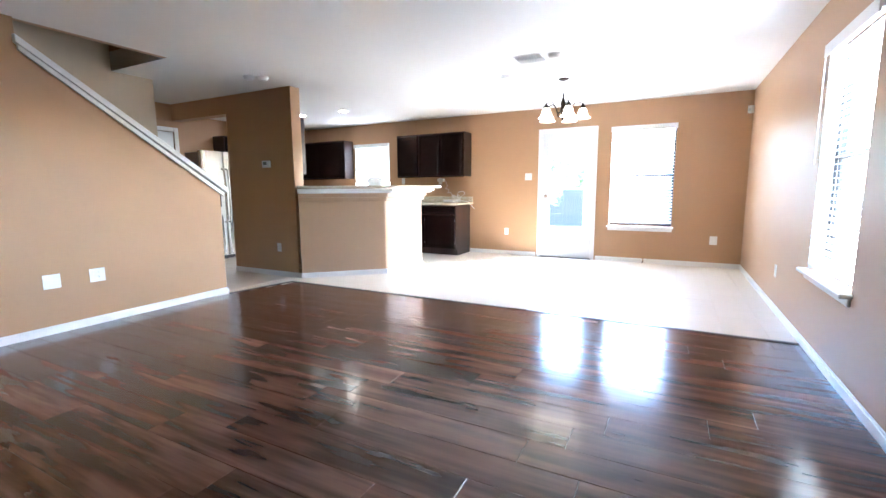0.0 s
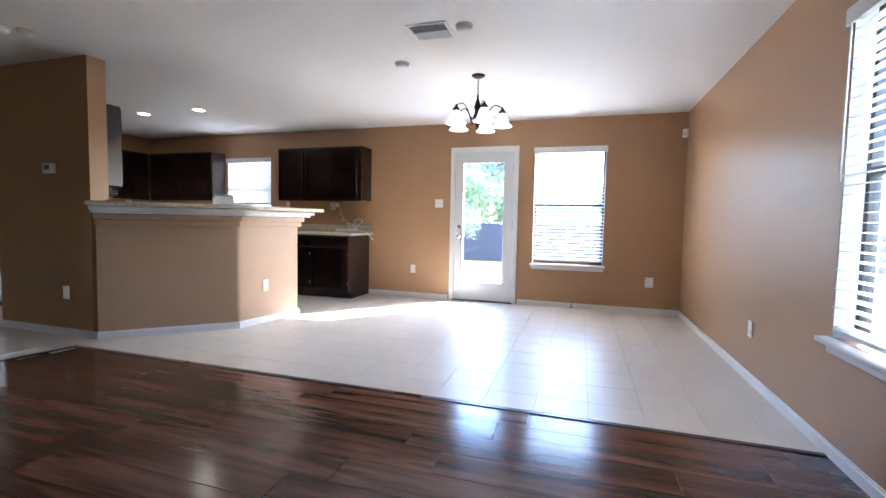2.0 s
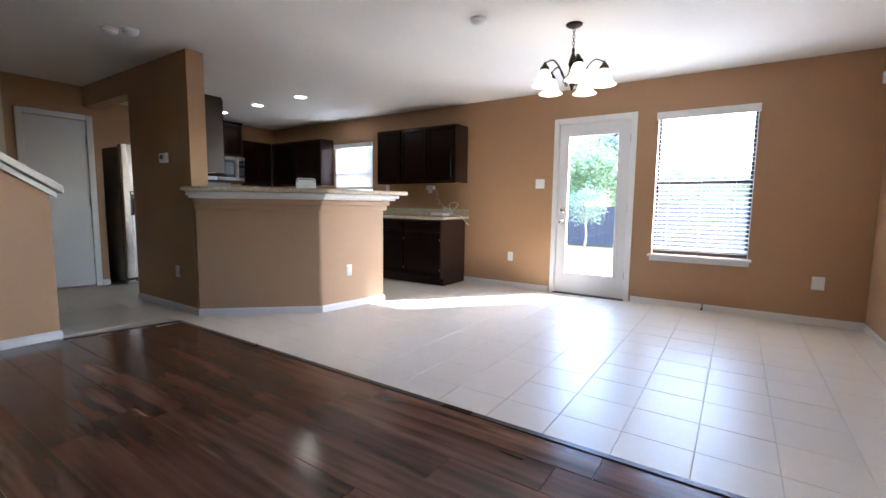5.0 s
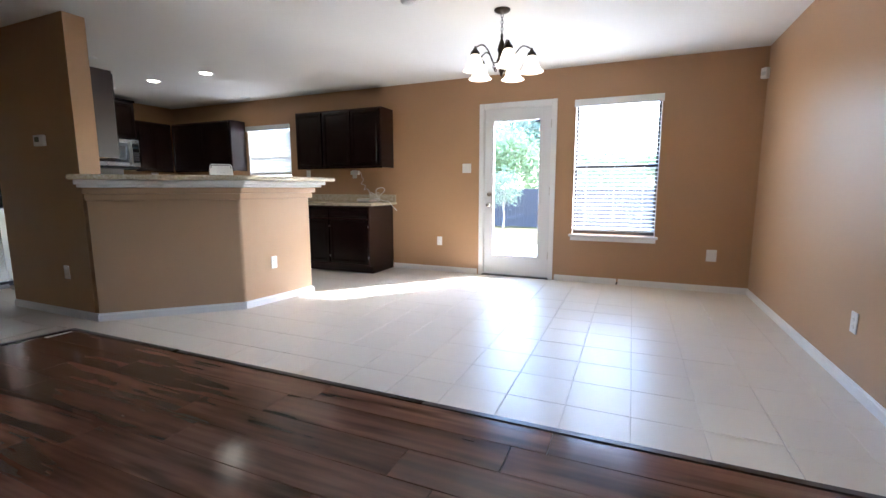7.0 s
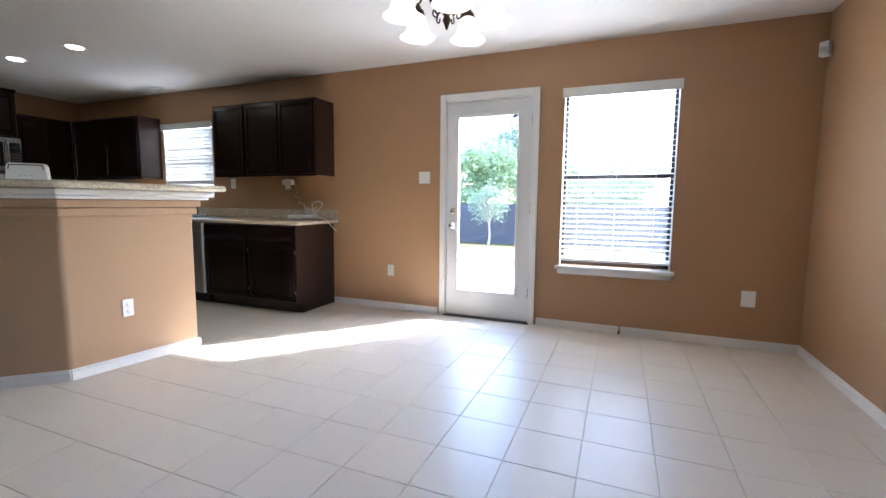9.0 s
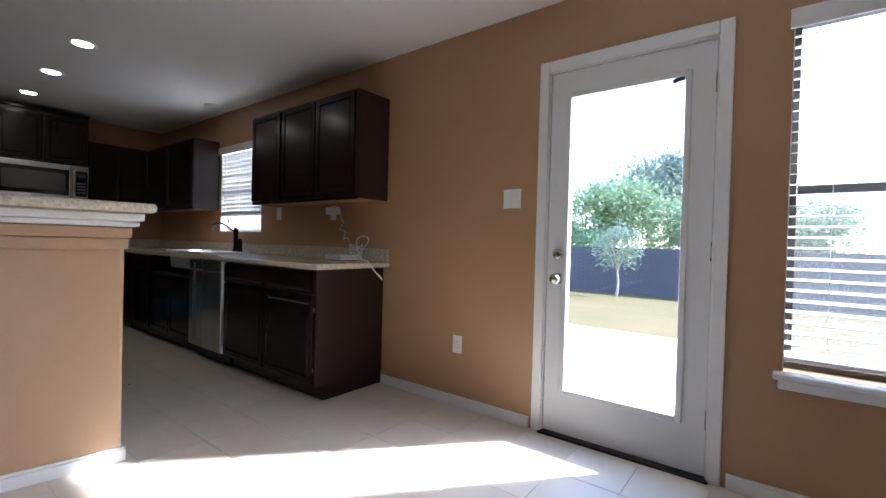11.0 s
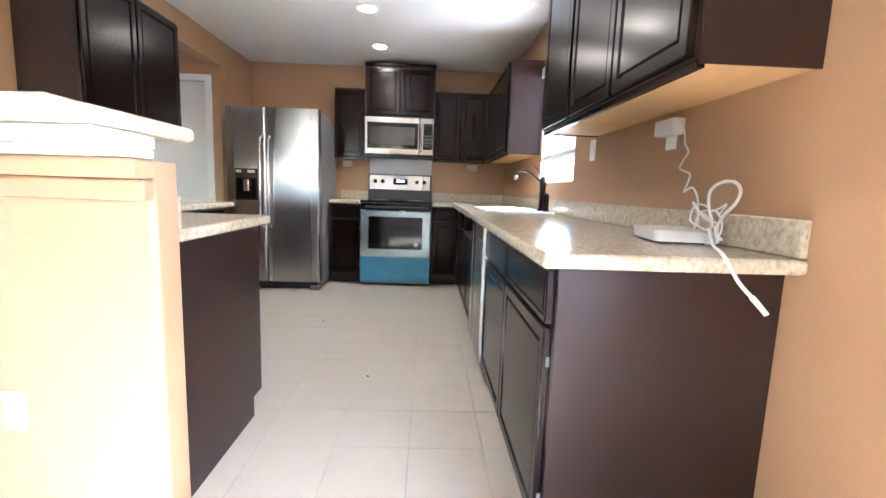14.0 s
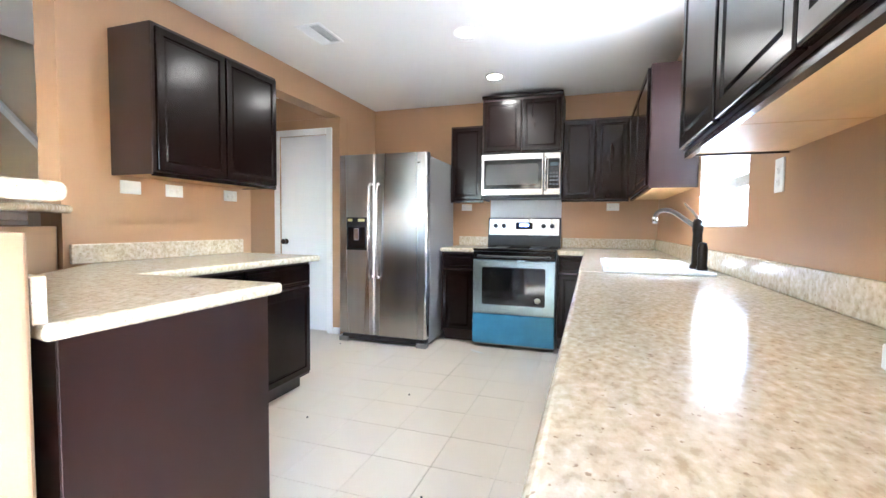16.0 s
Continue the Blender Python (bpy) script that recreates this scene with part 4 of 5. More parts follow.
# ---- fridge ----
fr = thing("refrigerator", (-7.05, 4.7, 0), "stainless side-by-side refrigerator with a water dispenser", "refrigerator")
f0, f1, fm, front = 4.245, 5.150, 4.632, -6.655
part("body", box(bmesh.new(), (-7.46, f0 + 0.004, 0.03), (front - 0.075, f1 - 0.004, 1.755), 0.006, 2), STEELGREY, fr, "grey painted cabinet")
for a, b in ((f0, fm - 0.003), (fm + 0.003, f1)):
    bm = box(bmesh.new(), (front - 0.068, a, 0.085), (front, b, 1.78))
    bmesh.ops.bevel(bm, geom=[e for e in bm.edges if abs(e.verts[0].co.z - e.verts[1].co.z) > 1 and e.verts[0].co.x > front - 0.01], offset=0.022, segments=5, affect="EDGES", profile=0.5)
    part("door", bm, STEEL, fr, "stainless steel door")
for y in (fm - 0.038, fm + 0.038):
    part("handle", tube([(front, y, 0.635), (front + 0.042, y, 0.65), (front + 0.06, y, 0.80), (front + 0.066, y, 1.07), (front + 0.06, y, 1.34), (front + 0.042, y, 1.485), (front, y, 1.50)], 0.014, 10), STEEL, fr, "stainless curved handle")
disp = part("dispenser", boxes(((front - 0.01, f0 + 0.085, 0.885), (front + 0.004, f0 + 0.305, 1.195)), bevel=0.003), BLACK, fr, "black water and ice dispenser")
part("dispenser_recess", boxes(((front + 0.0045, f0 + 0.105, 0.90), (front + 0.006, f0 + 0.285, 1.10))), BLACKGLASS, disp)
part("dispenser_paddle", boxes(((front + 0.0065, f0 + 0.17, 0.98), (front + 0.022, f0 + 0.225, 1.09)), bevel=0.004), CHROME, disp, "grey paddle")
LABEL = plain("pale_yellow_label", (0.75, 0.72, 0.35), 0.5)
for a, b in ((0.10, 0.15), (0.21, 0.28)):
    part("label", boxes(((front + 0.0045, f0 + a, 1.155), (front + 0.0055, f0 + b, 1.18))), LABEL, disp, "small pale yellow label")
part("grille", box(bmesh.new(), (front - 0.06, f0 + 0.03, 0.025), (front - 0.012, f1 - 0.03, 0.075), 0.004), BLACK, fr, "black base grille")
for y in (f0 + 0.05, f1 - 0.05):
    part("foot", box(bmesh.new(), (front - 0.06, y - 0.05, 0.0), (front + 0.004, y + 0.05, 0.045), 0.006), STEELGREY, fr)
    part("hinge_cover", box(bmesh.new(), (front - 0.09, y - 0.04, 1.756), (front - 0.07, y + 0.04, 1.785), 0.005), STEELGREY, fr)
part("badge", box(bmesh.new(), (front + 0.0005, f1 - 0.15, 1.68), (front + 0.0015, f1 - 0.07, 1.695)), CHROME, fr, "small metal badge")


# ---- wall plates ----
SLOT = plain("grey_socket_slot", (0.42, 0.41, 0.39), 0.5, spread=0.05)
def plate(x, y, z, way, kind="outlet", wide=False, flat=False, size=None):
    """An outlet or switch on a wall face; local x along the wall, -y into the room."""
    w, h = (0.118 if wide else 0.072), 0.116
    if flat:
        w, h = 0.116, 0.072
    if size:
        w, h = size
    names = {"outlet": ("wall_outlet", "white plastic wall outlet plate", "outlet"), "switch": ("light_switch", "white plastic double switch plate beside the door", "switch"), "blank": ("wall_plate", "blank white plastic wall plate", "wall plate")}
    name, label, category = names[kind]
    p = thing(name, label=label, category=category, group=category, m=facing(x, y, z, way))
    part("cover_plate", box(bmesh.new(), (-w / 2, -0.007, -h / 2), (w / 2, -0.0005, h / 2), 0.003, 2), PLASTIC, p)
    spots = [0.0] if not wide else [-0.023, 0.023]
    if kind == "outlet":
        for s in (-0.021, 0.021):
            at = (s, 0.0) if flat else (0.0, s)
            part("socket", lathe([(0.0165, 0.0), (0.0160, 0.0008), (0.0, 0.0018)], (at[0], -0.0072, at[1]), 14, turn=to_room), PLASTIC, p)
            part("slot", boxes(((at[0] - 0.007, -0.0095, at[1] - 0.004), (at[0] - 0.005, -0.009, at[1] + 0.004)), ((at[0] + 0.005, -0.0095, at[1] - 0.004), (at[0] + 0.007, -0.009, at[1] + 0.004))), SLOT, p)
    if kind == "switch":
        for s in spots:
            part("rocker", box(bmesh.new(), (s - 0.0165, -0.0105, -0.033), (s + 0.0165, -0.0072, 0.033), 0.002), PLASTIC, p)
    return p


plate(-2.262, NORTH, 1.345, "-y", "switch", wide=True)
plate(-2.64, NORTH, 0.405, "-y")
plate(0.474, NORTH, 0.388, "-y", "blank", size=(0.095, 0.125))
plate(EAST, 4.84, 0.37, "-x")
plate(-3.482, 5.06, 0.388, "+x")
plate(STAIR, 1.43, 0.43, "+x", "blank", wide=True)
plate(STAIR, 1.75, 0.43, "+x", "outlet", wide=True)
plate(-4.73, HALL, 0.39, "-y")
for x in (-4.73, -4.997, -5.434):
    plate(x, KS, 1.315, "+y", "outlet" if x != -4.73 else "blank", flat=True)
plate(WEST, 5.25, 1.325, "+x", flat=True)
plate(WEST, 6.74, 1.325, "+x", flat=True)
plate(-4.767, NORTH, 1.305, "-y")
plate(-3.95, NORTH, 1.295, "-y", "blank")

thermo = thing("thermostat", label="small white wall thermostat with a grey display", category="thermostat", m=facing(-4.874, HALL, 1.493, "-y"))
part("case", box(bmesh.new(), (-0.07, -0.028, -0.045), (0.07, -0.0005, 0.045), 0.006, 2), PLASTIC, thermo)
part("display", box(bmesh.new(), (-0.045, -0.0295, -0.012), (0.02, -0.0285, 0.028)), plain("grey_display", (0.2, 0.22, 0.2), 0.2), thermo, "grey display")
sensor = thing("motion_detector", label="small white alarm detector high in the room corner", category="detector", m=pose(EAST - 0.03, NORTH - 0.05, 2.18, 0, 0, -45))
part("case", box(bmesh.new(), (-0.03, -0.03, -0.05), (0.03, 0.025, 0.05), 0.008, 2), PLASTIC, sensor)
part("lens", box(bmesh.new(), (-0.02, -0.034, -0.025), (0.02, -0.0305, 0.01), 0.003), plain("pale_lens", (0.6, 0.6, 0.58), 0.3), sensor)
single("cable_stub", tube([(-0.432, NORTH - 0.002, 0.02), (-0.432, NORTH - 0.03, 0.03), (-0.44, NORTH - 0.05, 0.012)], 0.008, 8), BLACK, "short dark cable stub at the baseboard gap", "cable")

# ---- ceiling fixtures ----
def downlight(x, y, lit=True, r=0.075, power=0.028):
    d = thing("recessed_light", (x, y, H), "round recessed ceiling light with white trim, lit" if lit else "small round ceiling light with white trim, unlit", "ceiling light", "recessed ceiling lights")
    part("trim_ring", lathe([(r - 0.012, H - 0.001), (r + 0.012, H - 0.001), (r + 0.012, H - 0.005), (r, H - 0.009), (r - 0.012, H - 0.004)], (x, y, 0), 28), TRIM, d)
    part("lens", lathe([(r - 0.013, H - 0.003), (r - 0.014, H - 0.006), (0.0, H - 0.007)], (x, y, 0), 28), BULB if lit else TRIM, d, "glowing lens" if lit else "")
    if lit:
        ceiling_glow(x, y, power, 2 * r)


for x in (-5.0, -5.93, -6.85):
    downlight(x, 5.70)
downlight(-5.705, 6.925, False, 0.06)


def smoke_alarm(x, y, label):
    s = thing("smoke_alarm", (x, y, H), label, "smoke alarm", "smoke alarms")
    part("base", lathe([(0.062, H - 0.0005), (0.062, H - 0.012), (0.0, H - 0.0125)], (x, y, 0), 24), PLASTIC, s)
    part("cover", lathe([(0.056, H - 0.013), (0.054, H - 0.03), (0.035, H - 0.042), (0.0, H - 0.043)], (x, y, 0), 24), PLASTIC, s)


smoke_alarm(-1.867, 4.83, "round white smoke alarm on the ceiling")
smoke_alarm(-1.17, 4.27, "round white sensor beside the ceiling vent")
smoke_alarm(-4.33, 3.52, "round white smoke alarm at the hall")
smoke_alarm(-4.445, 3.42, "round white alarm near the stairs")


def vent(x0, y0, x1, y1, n):
    v = thing("ceiling_vent", ((x0 + x1) / 2, (y0 + y1) / 2, H), "white metal louvred ceiling vent", "air vent", "ceiling vents")
    # no duct is built: a flat grey plate carries its shade as colour
    part("backing", boxes(((x0 + 0.01, y0 + 0.01, H - 0.003), (x1 - 0.01, y1 - 0.01, H - 0.001))), plain("grey_duct_shadow", (0.5, 0.5, 0.49), 0.7), v, "grey plate behind the slats, coloured as the duct's shade")
    part("frame", boxes(((x0, y0, H - 0.009), (x1, y0 + 0.022, H - 0.0005)), ((x0, y1 - 0.022, H - 0.009), (x1, y1, H - 0.0005)), ((x0, y0 + 0.022, H - 0.009), (x0 + 0.022, y1 - 0.022, H - 0.0005)), ((x1 - 0.022, y0 + 0.022, H - 0.009), (x1, y1 - 0.022, H - 0.0005)), bevel=0.002), TRIM, v)
    for i in range(n):
        y = y0 + 0.03 + (y1 - y0 - 0.06) * i / (n - 1)
        bm = box(bmesh.new(), (x0 + 0.022, -0.009, -0.0008), (x1 - 0.022, 0.009, 0.0008))
        bmesh.ops.transform(bm, matrix=pose(0, y, H - 0.0095, 35 if i < n / 2 else -35), verts=bm.verts)
        part("slat", bm, TRIM, v)


vent(-1.57, 4.16, -1.27, 4.42, 10)
vent(-5.80, 4.635, -5.49, 4.825, 10)

# ---- chandelier ----
CX, CYY = -1.305, 5.295
ch = thing("chandelier", (CX, CYY, H), "bronze five-arm chandelier with lit frosted bell shades", "chandelier")
part("canopy", lathe([(0.062, H - 0.0005), (0.062, H - 0.008), (0.045, H - 0.02), (0.012, H - 0.028), (0.0, H - 0.03)], (CX, CYY, 0), 24), BRONZE, ch)
for i in range(7):
    bm = tube([(0.009 * math.cos(a), 0, 0.016 * math.sin(a)) for a in [2 * math.pi * q / 8 for q in range(9)]], 0.0022, 5, smooth=2)
    bmesh.ops.transform(bm, matrix=pose(CX, CYY, H - 0.043 - 0.024 * i, 0, 0, 90 * (i % 2)), verts=bm.verts)
    part("chain_link", bm, BRONZE, ch)
part("column", lathe([(0.004, 2.265), (0.012, 2.245), (0.009, 2.230), (0.02, 2.200), (0.034, 2.150), (0.026, 2.120), (0.03, 2.090), (0.04, 2.070), (0.03, 2.040), (0.014, 2.015), (0.022, 1.995), (0.012, 1.975), (0.006, 1.955), (0.0, 1.950)], (CX, CYY, 0), 16), BRONZE, ch, "turned bronze column")
for i in range(5):
    a = radians(72 * i - 62)
    u = Vector((math.cos(a), math.sin(a), 0))
    c = Vector((CX, CYY, 0))
    arm = part("arm", tube([c + u * 0.025 + Vector((0, 0, 2.060)), c + u * 0.075 + Vector((0, 0, 2.050)), c + u * 0.11 + Vector((0, 0, 2.120)), c + u * 0.16 + Vector((0, 0, 2.165)), c + u * 0.215 + Vector((0, 0, 2.145)), c + u * 0.228 + Vector((0, 0, 2.125))], 0.0055, 8), BRONZE, ch)
    part("scroll", tube([c + u * 0.06 + Vector((0, 0, 2.050)), c + u * 0.075 + Vector((0, 0, 2.015)), c + u * 0.055 + Vector((0, 0, 2.000)), c + u * 0.05 + Vector((0, 0, 2.020))], 0.004, 6), BRONZE, arm)
    e = c + u * 0.228
    part("shade_holder", lathe([(0.0, 2.150), (0.007, 2.147), (0.009, 2.136), (0.016, 2.131), (0.018, 2.122), (0.032, 2.108), (0.036, 2.088), (0.0, 2.084)], (e.x, e.y, 0), 16), BRONZE, arm)
    part("shade", lathe([(0.028, 2.088), (0.041, 2.074), (0.052, 2.040), (0.061, 2.008), (0.078, 1.984), (0.094, 1.974), (0.091, 1.972), (0.074, 1.981), (0.057, 2.006), (0.048, 2.039), (0.036, 2.070), (0.0, 2.082)], (e.x, e.y, 0), 24), SHADE, arm, "lit frosted glass bell shade")

# ---- loose things ----
router = thing("router", (-3.68, 7.0, 0.914), "white plastic internet router lying on the counter", "router")
bm = box(bmesh.new(), (-0.112, -0.085, 0.006), (0.112, 0.085, 0.042))
bm.normal_update()
bmesh.ops.bevel(bm, geom=[e for e in bm.edges if abs(e.verts[0].co.z - e.verts[1].co.z) > 0.01], offset=0.009, segments=3, affect="EDGES", profile=0.5)
bmesh.ops.bevel(bm, geom=[e for e in bm.edges if e.verts[0].co.z > 0.03 and e.verts[1].co.z > 0.03], offset=0.004, segments=2, affect="EDGES", profile=0.5)
bmesh.ops.transform(bm, matrix=pose(-3.675, 7.016, 0.914, 0, 0, -9), verts=bm.verts)
part("case", bm, PLASTIC, router)
bm = box(bmesh.new(), (-0.10, -0.07, 0.0), (0.10, 0.07, 0.0055))
bmesh.ops.transform(bm, matrix=pose(-3.675, 7.016, 0.9145, 0, 0, -9), verts=bm.verts)
part("base", bm, BLACK, router, "dark underside")
adapter = thing("power_adapter", (-3.95, NORTH - 0.01, 1.30), "white plug-in power adapter with a coiled cord", "power adapter")
part("case", box(bmesh.new(), (-3.985, NORTH - 0.06, 1.283), (-3.855, NORTH - 0.008, 1.343), 0.008, 2), PLASTIC, adapter)
squiggle = ((-3.86, 1.325), (-3.838, 1.322), (-3.822, 1.285), (-3.811, 1.244), (-3.786, 1.215), (-3.806, 1.19), (-3.828, 1.162), (-3.795, 1.148), (-3.76, 1.136), (-3.768, 1.105), (-3.783, 1.076), (-3.76, 1.086), (-3.732, 1.089), (-3.70, 1.055), (-3.685, 1.0), (-3.68, 0.962))
part("cord", tube([(x, NORTH - 0.03 - 0.05 * (1.325 - z) ** 2, z) for x, z in squiggle], 0.0034, 6), PLASTIC, adapter)
cable = thing("network_cable", (-3.56, 7.06, 0.914), "white network cable looped in a bundle and hanging off the counter", "cable")
loops = []
for i in range(30):
    a = i * 0.74
    loops.append((-3.585 + 0.06 * math.cos(a) + 0.015 * math.sin(i * 1.7), 7.075 + 0.025 * math.sin(a), 0.985 + 0.048 * math.sin(a * 0.83 + 0.6) + 0.012 * math.sin(i * 2.1)))
part("coil", tube(loops, 0.003, 6), PLASTIC, cable)
part("standing_loop", tube([(-3.55, 7.06, 0.93), (-3.535, 7.06, 0.98), (-3.55, 7.055, 1.03), (-3.545, 7.05, 1.075), (-3.50, 7.045, 1.10), (-3.44, 7.045, 1.103), (-3.41, 7.045, 1.08), (-3.43, 7.05, 1.045), (-3.48, 7.055, 1.01), (-3.515, 7.06, 0.965), (-3.50, 7.06, 0.93), (-3.54, 7.05, 0.922)], 0.0045, 8), PLASTIC, cable)
part("trailing_end", tube([(-3.60, 7.09, 0.96), (-3.54, 7.06, 0.962), (-3.47, 7.02, 0.945), (-3.39, 6.975, 0.930), (-3.30, 6.935, 0.925), (-3.262, 6.93, 0.905), (-3.235, 6.94, 0.865), (-3.215, 6.96, 0.835)], 0.0045, 8), PLASTIC, cable)
part("plug", tube([(-3.215, 6.96, 0.835), (-3.20, 6.972, 0.815), (-3.188, 6.98, 0.80)], 0.007, 8, taper=0.8), PLASTIC, cable)
dock = thing("modem", (-3.635, 4.66, 1.2035), "small white plastic modem standing on the bar top", "modem")
at = pose(-3.635, 4.66, 1.2035, 0, 0, 51)
bm = prism([(-0.095, 0.0), (0.095, 0.0), (0.088, 0.085), (0.076, 0.102), (-0.076, 0.102), (-0.088, 0.085)], -0.03, 0.03, "y", 0.007, 3)
bmesh.ops.transform(bm, matrix=at, verts=bm.verts)
part("case", bm, PLASTIC, dock)
bm = tube([(-0.077, -0.031, 0.066), (-0.073, -0.031, 0.086), (-0.062, -0.031, 0.091), (0.062, -0.031, 0.091), (0.073, -0.031, 0.086), (0.077, -0.031, 0.066)], 0.0028, 6)
bmesh.ops.transform(bm, matrix=at, verts=bm.verts)
part("seam", bm, BLACK, dock, "dark seam round the top")
for x in (-0.035, -0.01, 0.015):
    bm = box(bmesh.new(), (x, -0.0312, 0.03), (x + 0.012, -0.0302, 0.033))
    bmesh.ops.transform(bm, matrix=at, verts=bm.verts)
    part("light", bm, SLOT, dock)

# ---- outdoors ----
def ground_height(x, y):
    return -0.13 - 0.62 * max(0.0, min(1.0, (y - 9.5) / 13.0))


bm = bmesh.new()
xs = [-2500, -300, -60, -30, -15, -5, 5, 15, 30, 60, 300, 2500]
ys = [-2500, -300, -40, -10, 3, 8, 9.5, 12, 15, 18, 22.5, 26, 40, 80, 300, 2500]
grid = [[bm.verts.new((x, y, ground_height(x, y) - (0.15 if -40 < y < 7 and abs(x) < 30 else 0))) for x in xs] for y in ys]
for r0, r1 in zip(grid, grid[1:]):
    for i in range(len(xs) - 1):
        bm.faces.new((r0[i], r0[i + 1], r1[i + 1], r1[i]))
structure("ground", bm, LAWN, "dry yellowed lawn sloping to the fence", "ground")
structure("pavement", boxes(((-6.5, NORTH + 0.17, -0.25), (1.5, 11.2, -0.105)), bevel=0.01), CONCRETE, "pale concrete patio outside the back door", "pavement")
structure("wall_outside_cladding", boxes(((WEST - 0.25, NORTH + 0.162, -0.3), (KWIN[0], NORTH + 0.2, 2.7)), ((KWIN[1], NORTH + 0.162, -0.3), (DOOR[0], NORTH + 0.2, 2.7)), ((DOOR[1], NORTH + 0.162, -0.3), (WIN[0], NORTH + 0.2, 2.7)), ((WIN[1], NORTH + 0.162, -0.3), (EAST + 0.2, NORTH + 0.2, 2.7))), CONCRETE, "pale outside face of the house wall", "wall")

house = thing("house", (-20, 13, -0.6), "blue-grey neighbouring house with a low grey gable roof", "house", kind="structure")
SIDING = plain("blue_grey_house_siding", (0.12, 0.135, 0.16), 0.7, spread=0.05, grain=30, patch=0.8, stretch=(1, 1, 6))
ROOFING = plain("grey_roof_shingle", (0.10, 0.10, 0.10), 0.9, spread=0.2, grain=25, patch=2)
part("wall", prism([(9.0, -0.6), (17.0, -0.6), (17.0, 1.95), (13.0, 3.05), (9.0, 1.95)], -24.0, -16.0, "x"), SIDING, house)
for s in (-1, 1):
    part("roof", prism([(13.0, 3.06), (13.0, 3.17), (13.0 + s * 4.4, 1.96), (13.0 + s * 4.4, 1.85)], -24.3, -15.75, "x"), ROOFING, house, "grey shingled roof slope")
for y in (8.98, 17.02):
    part("corner_board", box(bmesh.new(), (-16.12, y - 0.05, -0.6), (-15.975, y + 0.05, 1.9), 0.004), TRIM, house, "white corner board")

fence = thing("fence", (-4, 22.9, -0.75), "tall slate-blue board fence behind the lawn", "fence", kind="structure")
board = None
for i in range(190):
    x = -24 + 0.2 * i
    z = ground_height(x, 22.9)
    if board is None:
        bm = box(bmesh.new(), (-0.0985, -0.01, 0.0), (0.0985, 0.01, 1.82), 0.003)
        ob = part("board", bm, FENCE, None)
        ob.parent = fence
        board = ob.data
    else:
        ob = new("board", board)
        ob.parent = fence
    ob.location = (x + 4, random.uniform(-0.006, 0.006), z + 0.75 + random.uniform(-0.012, 0.012))
for z in (0.3, 1.5):
    part("rail", box(bmesh.new(), (-24, 22.93, z - 0.75), (14, 22.97, z - 0.66)), FENCE, fence)

def tree(x, y, z, trunk_r, trunk_h, crown, count, size, leaf, label, seed):
    rnd = random.Random(seed)
    t = thing("tree", (x, y, z), label, "tree", "garden trees")
    bm = tube([(x, y, z), (x + 0.05, y, z + trunk_h * 0.5), (x - 0.03, y, z + trunk_h)], trunk_r, 9, taper=0.5)
    tips = []
    for i in range(11):
        a, r = rnd.uniform(0, 6.28), rnd.uniform(0.35, 0.95)
        tip = (x + crown[0] * r * math.cos(a), y + crown[0] * r * math.sin(a), z + trunk_h + crown[1] * rnd.uniform(0.1, 1.6))
        start = (x, y, z + trunk_h * rnd.uniform(0.6, 0.98))
        tube([start, ((x + tip[0]) / 2, (y + tip[1]) / 2, (start[2] + tip[2]) / 2 + 0.1), tip], trunk_r * 0.4, 6, bm, 0.25)
        tips.append(Vector(tip))
    part("trunk", bm, BARK, t, "pale slender trunk with limbs")
    verts, faces = [], []
    clumps = [(p, rnd.uniform(0.35, 0.75) * crown[0]) for p in tips] + [(Vector((x + crown[0] * rnd.gauss(0, 0.4), y + crown[0] * rnd.gauss(0, 0.4), z + trunk_h + crown[1] * rnd.uniform(0.2, 1.5))), rnd.uniform(0.3, 0.6) * crown[0]) for _ in range(12)]
    for i in range(count):
        p, r = clumps[rnd.randrange(len(clumps))]
        c = p + Vector((rnd.gauss(0, 0.45), rnd.gauss(0, 0.45), rnd.gauss(0, 0.35))) * r
        u = Vector((rnd.gauss(0, 1), rnd.gauss(0, 1), rnd.gauss(0, 0.7))).normalized()
        v = u.orthogonal().normalized() * size * rnd.uniform(0.3, 0.5)
        u = u * size * rnd.uniform(0.6, 1.2)
        n = len(verts)
        verts += [c - u, c + v, c + u, c - v]
        faces.append((n, n + 1, n + 2, n + 3))
    mesh = bpy.data.meshes.new("crown")
    mesh.from_pydata([Vector(q) - Vector((x, y, z)) for q in verts], [], faces)
    mesh.materials.append(leaf)
    ob = new("crown", mesh)
    ob.parent = t
    return t


tree(-5.5, 20.6, -0.66, 0.05, 1.1, (0.75, 0.8), 1600, 0.07, LEAFPALE, "young pale-leaved tree in front of the fence", 3)
tree(-7.6, 26.5, -0.75, 0.16, 1.9, (2.3, 1.6), 9000, 0.13, LEAF, "leafy green tree behind the fence", 5)
tree(-4.2, 27.5, -0.75, 0.16, 1.3, (2.2, 1.5), 9000, 0.13, LEAF, "leafy green tree behind the fence", 6)
tree(-0.4, 27.0, -0.75, 0.16, 1.3, (2.2, 1.4), 8000, 0.13, LEAF, "leafy green tree behind the fence", 7)
tree(-11.5, 27.0, -0.75, 0.16, 1.4, (2.4, 1.5), 8000, 0.13, LEAF, "leafy green tree behind the fence", 8)
tree(-7.9, 36.0, -0.75, 0.3, 4.0, (3.0, 2.2), 9000, 0.2, LEAFDARK, "tall dark green tree far behind the fence", 9)

# ---- floor pieces ----
T, G = 0.305, 0.0024
TX, TY = 0.03, 4.03


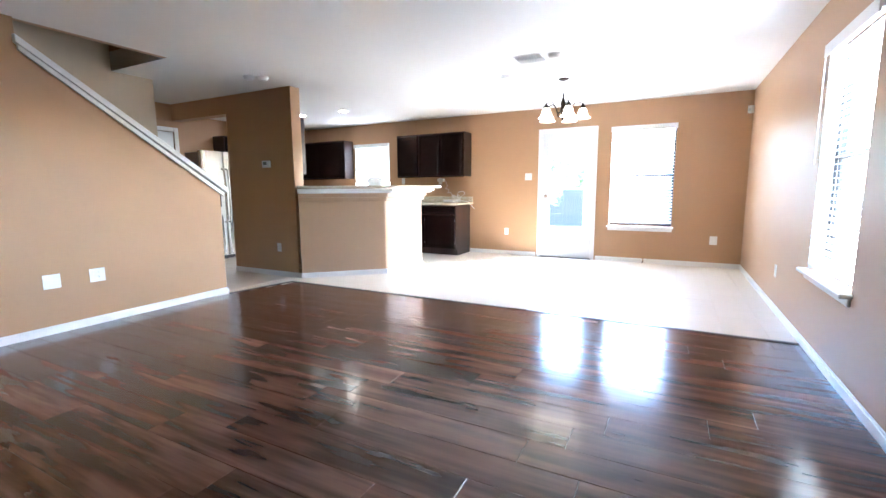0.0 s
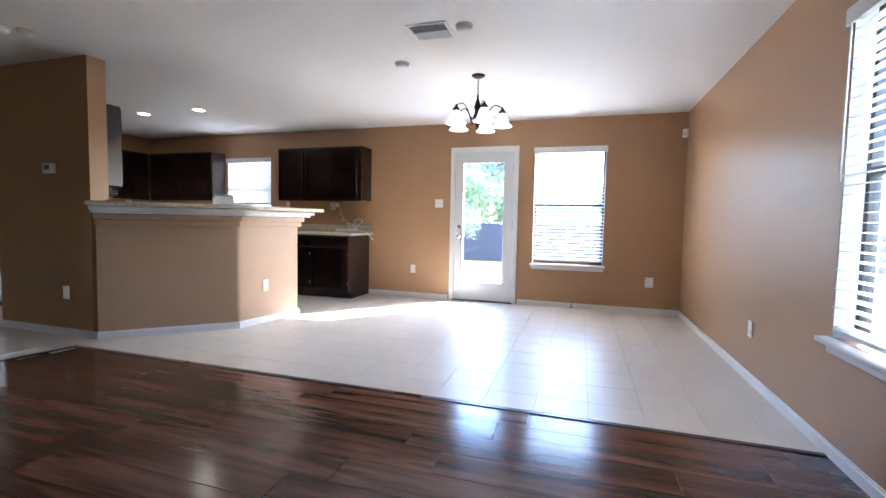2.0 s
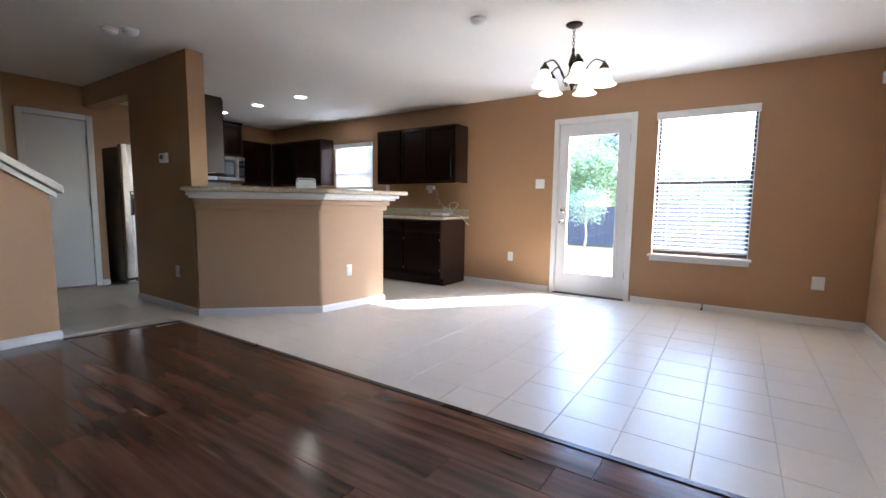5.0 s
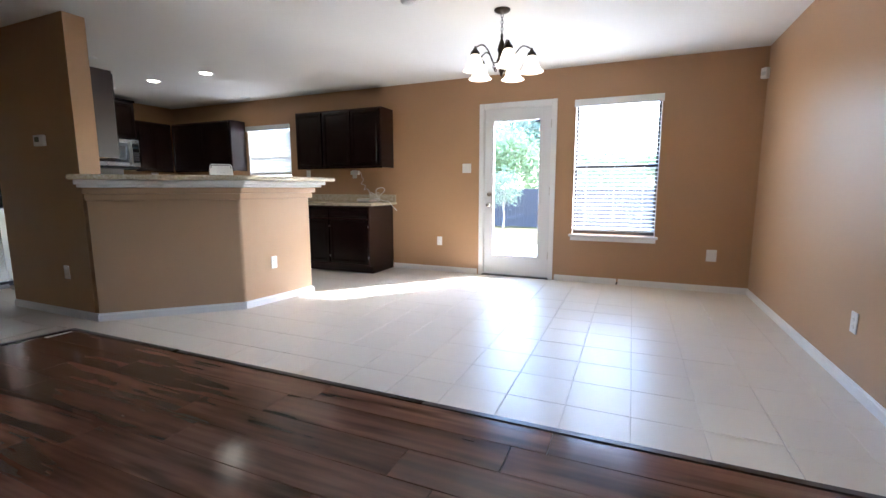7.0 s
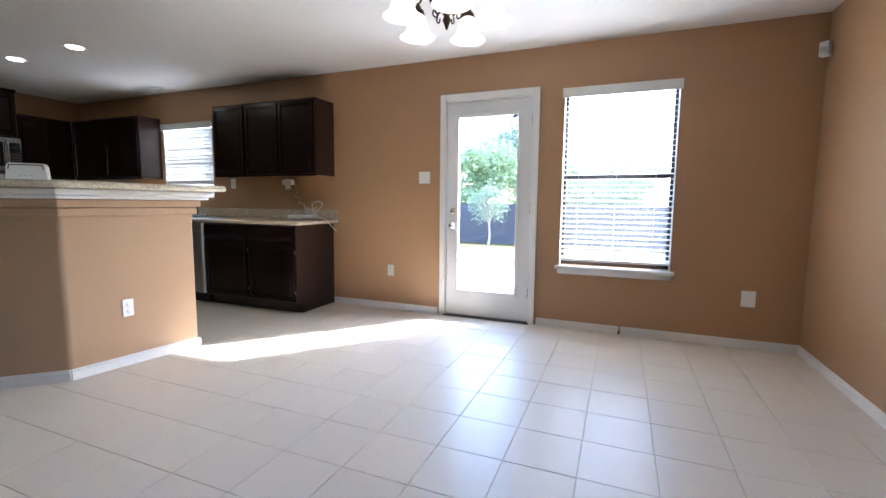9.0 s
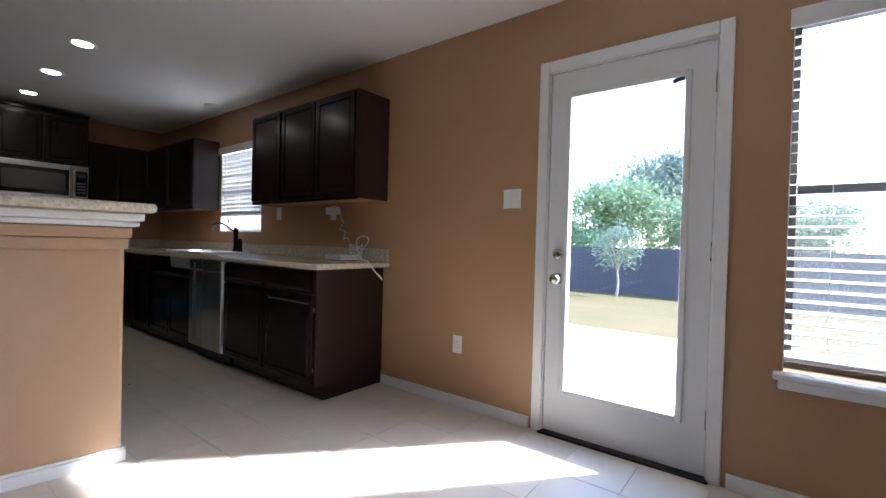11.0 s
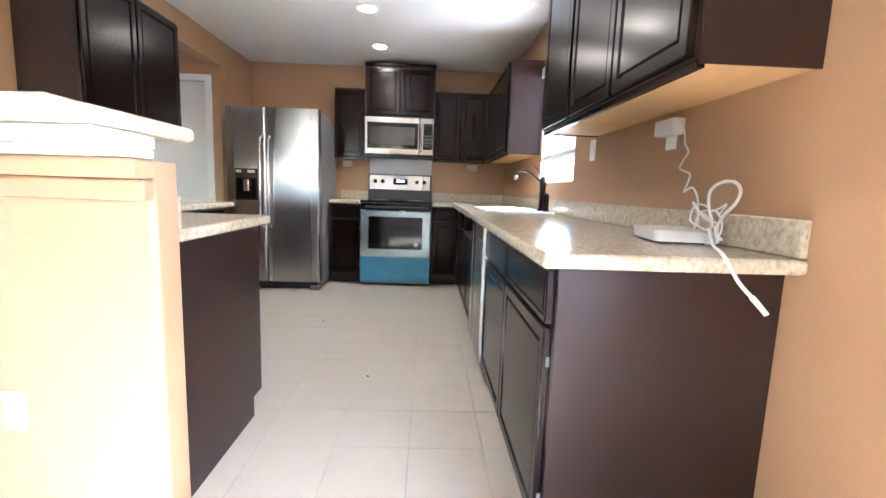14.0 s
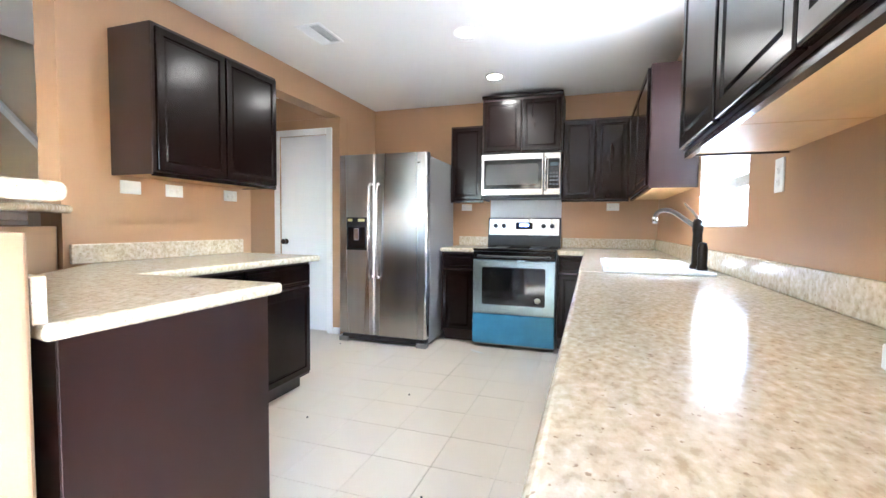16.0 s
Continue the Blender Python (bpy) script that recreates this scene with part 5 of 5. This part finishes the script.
def tile_bm(x0, y0, x1, y1):
    return box(bmesh.new(), (x0, y0, -0.0055), (x1, y1, 0.0), 0.0012)


def in_floor(x0, y0, x1, y1):
    """Clips a tile to the tiled floor; None outside it."""
    x0, x1, y1 = max(x0, WEST), min(x1, EAST - 0.001), min(y1, NORTH - 0.001)
    if y0 < BORDER + 0.004 < y1 and x1 > -4.33:
        y0 = BORDER + 0.004
    if x1 > -4.33 and y1 <= BORDER + 0.004:
        return None
    if y1 <= 2.99 or x1 - x0 < 0.02 or y1 - y0 < 0.02:
        return None
    return x0, max(y0, 2.99), x1, y1


shared, near, rest = None, 0, bmesh.new()
for i in range(-26, 3):
    for j in range(-4, 11):
        x0, y0 = TX + i * T + G / 2, TY + j * T + G / 2
        got = in_floor(x0, y0, x0 + T - G, y0 + T - G)
        if not got:
            continue
        a, b, c, d = got
        whole = abs(c - a - (T - G)) < 1e-6 and abs(d - b - (T - G)) < 1e-6
        if near < 290 and a > -5.2:
            near += 1
            if whole and shared is not None:
                ob = new("tile", shared)
                ob.parent = floor
                ob.location = (a, b, 0)
            else:
                bm = tile_bm(0, 0, c - a, d - b)
                ob = part("tile", bm, TILE, floor)
                ob.location = (a, b, 0)
                if whole:
                    shared = ob.data
            ob.location.z = random.uniform(-0.0004, 0.0004)
        else:
            box(rest, (a, b, -0.0055), (c, d, random.uniform(-0.0004, 0.0004)))
tagged(part("tile_field", rest, TILE, floor), "pale beige floor tiles", kind="stuff")

P, L = 0.19, 1.22
y = BORDER - 0.004
shared = None
while y > SOUTH:
    y0 = y - P
    x = -4.49 - random.uniform(0, L)
    while x < EAST - 0.002:
        a, b = max(x, -4.49), min(x + L, EAST - 0.002)
        if b - a > 0.03:
            lo = max(y0, SOUTH)
            if y > 2.99:
                a = max(a, -4.47 + 0.19 * (y - 2.99) / 0.78 + 0.02)
            if b - a > 0.03:
                whole = b - a > L - 1e-6 and lo == y0
                if whole and shared is not None:
                    ob = new("plank", shared)
                    ob.parent = floor
                else:
                    ob = part("plank", box(bmesh.new(), (0, 0, -0.0055), (b - a - 0.0012, y - lo - 0.0012, 0.0), 0.0016), LAMINATE, floor)
                    if whole:
                        shared = ob.data
                ob.location = (a, lo, random.uniform(-0.0003, 0.0003))
        x += L
    y = y0
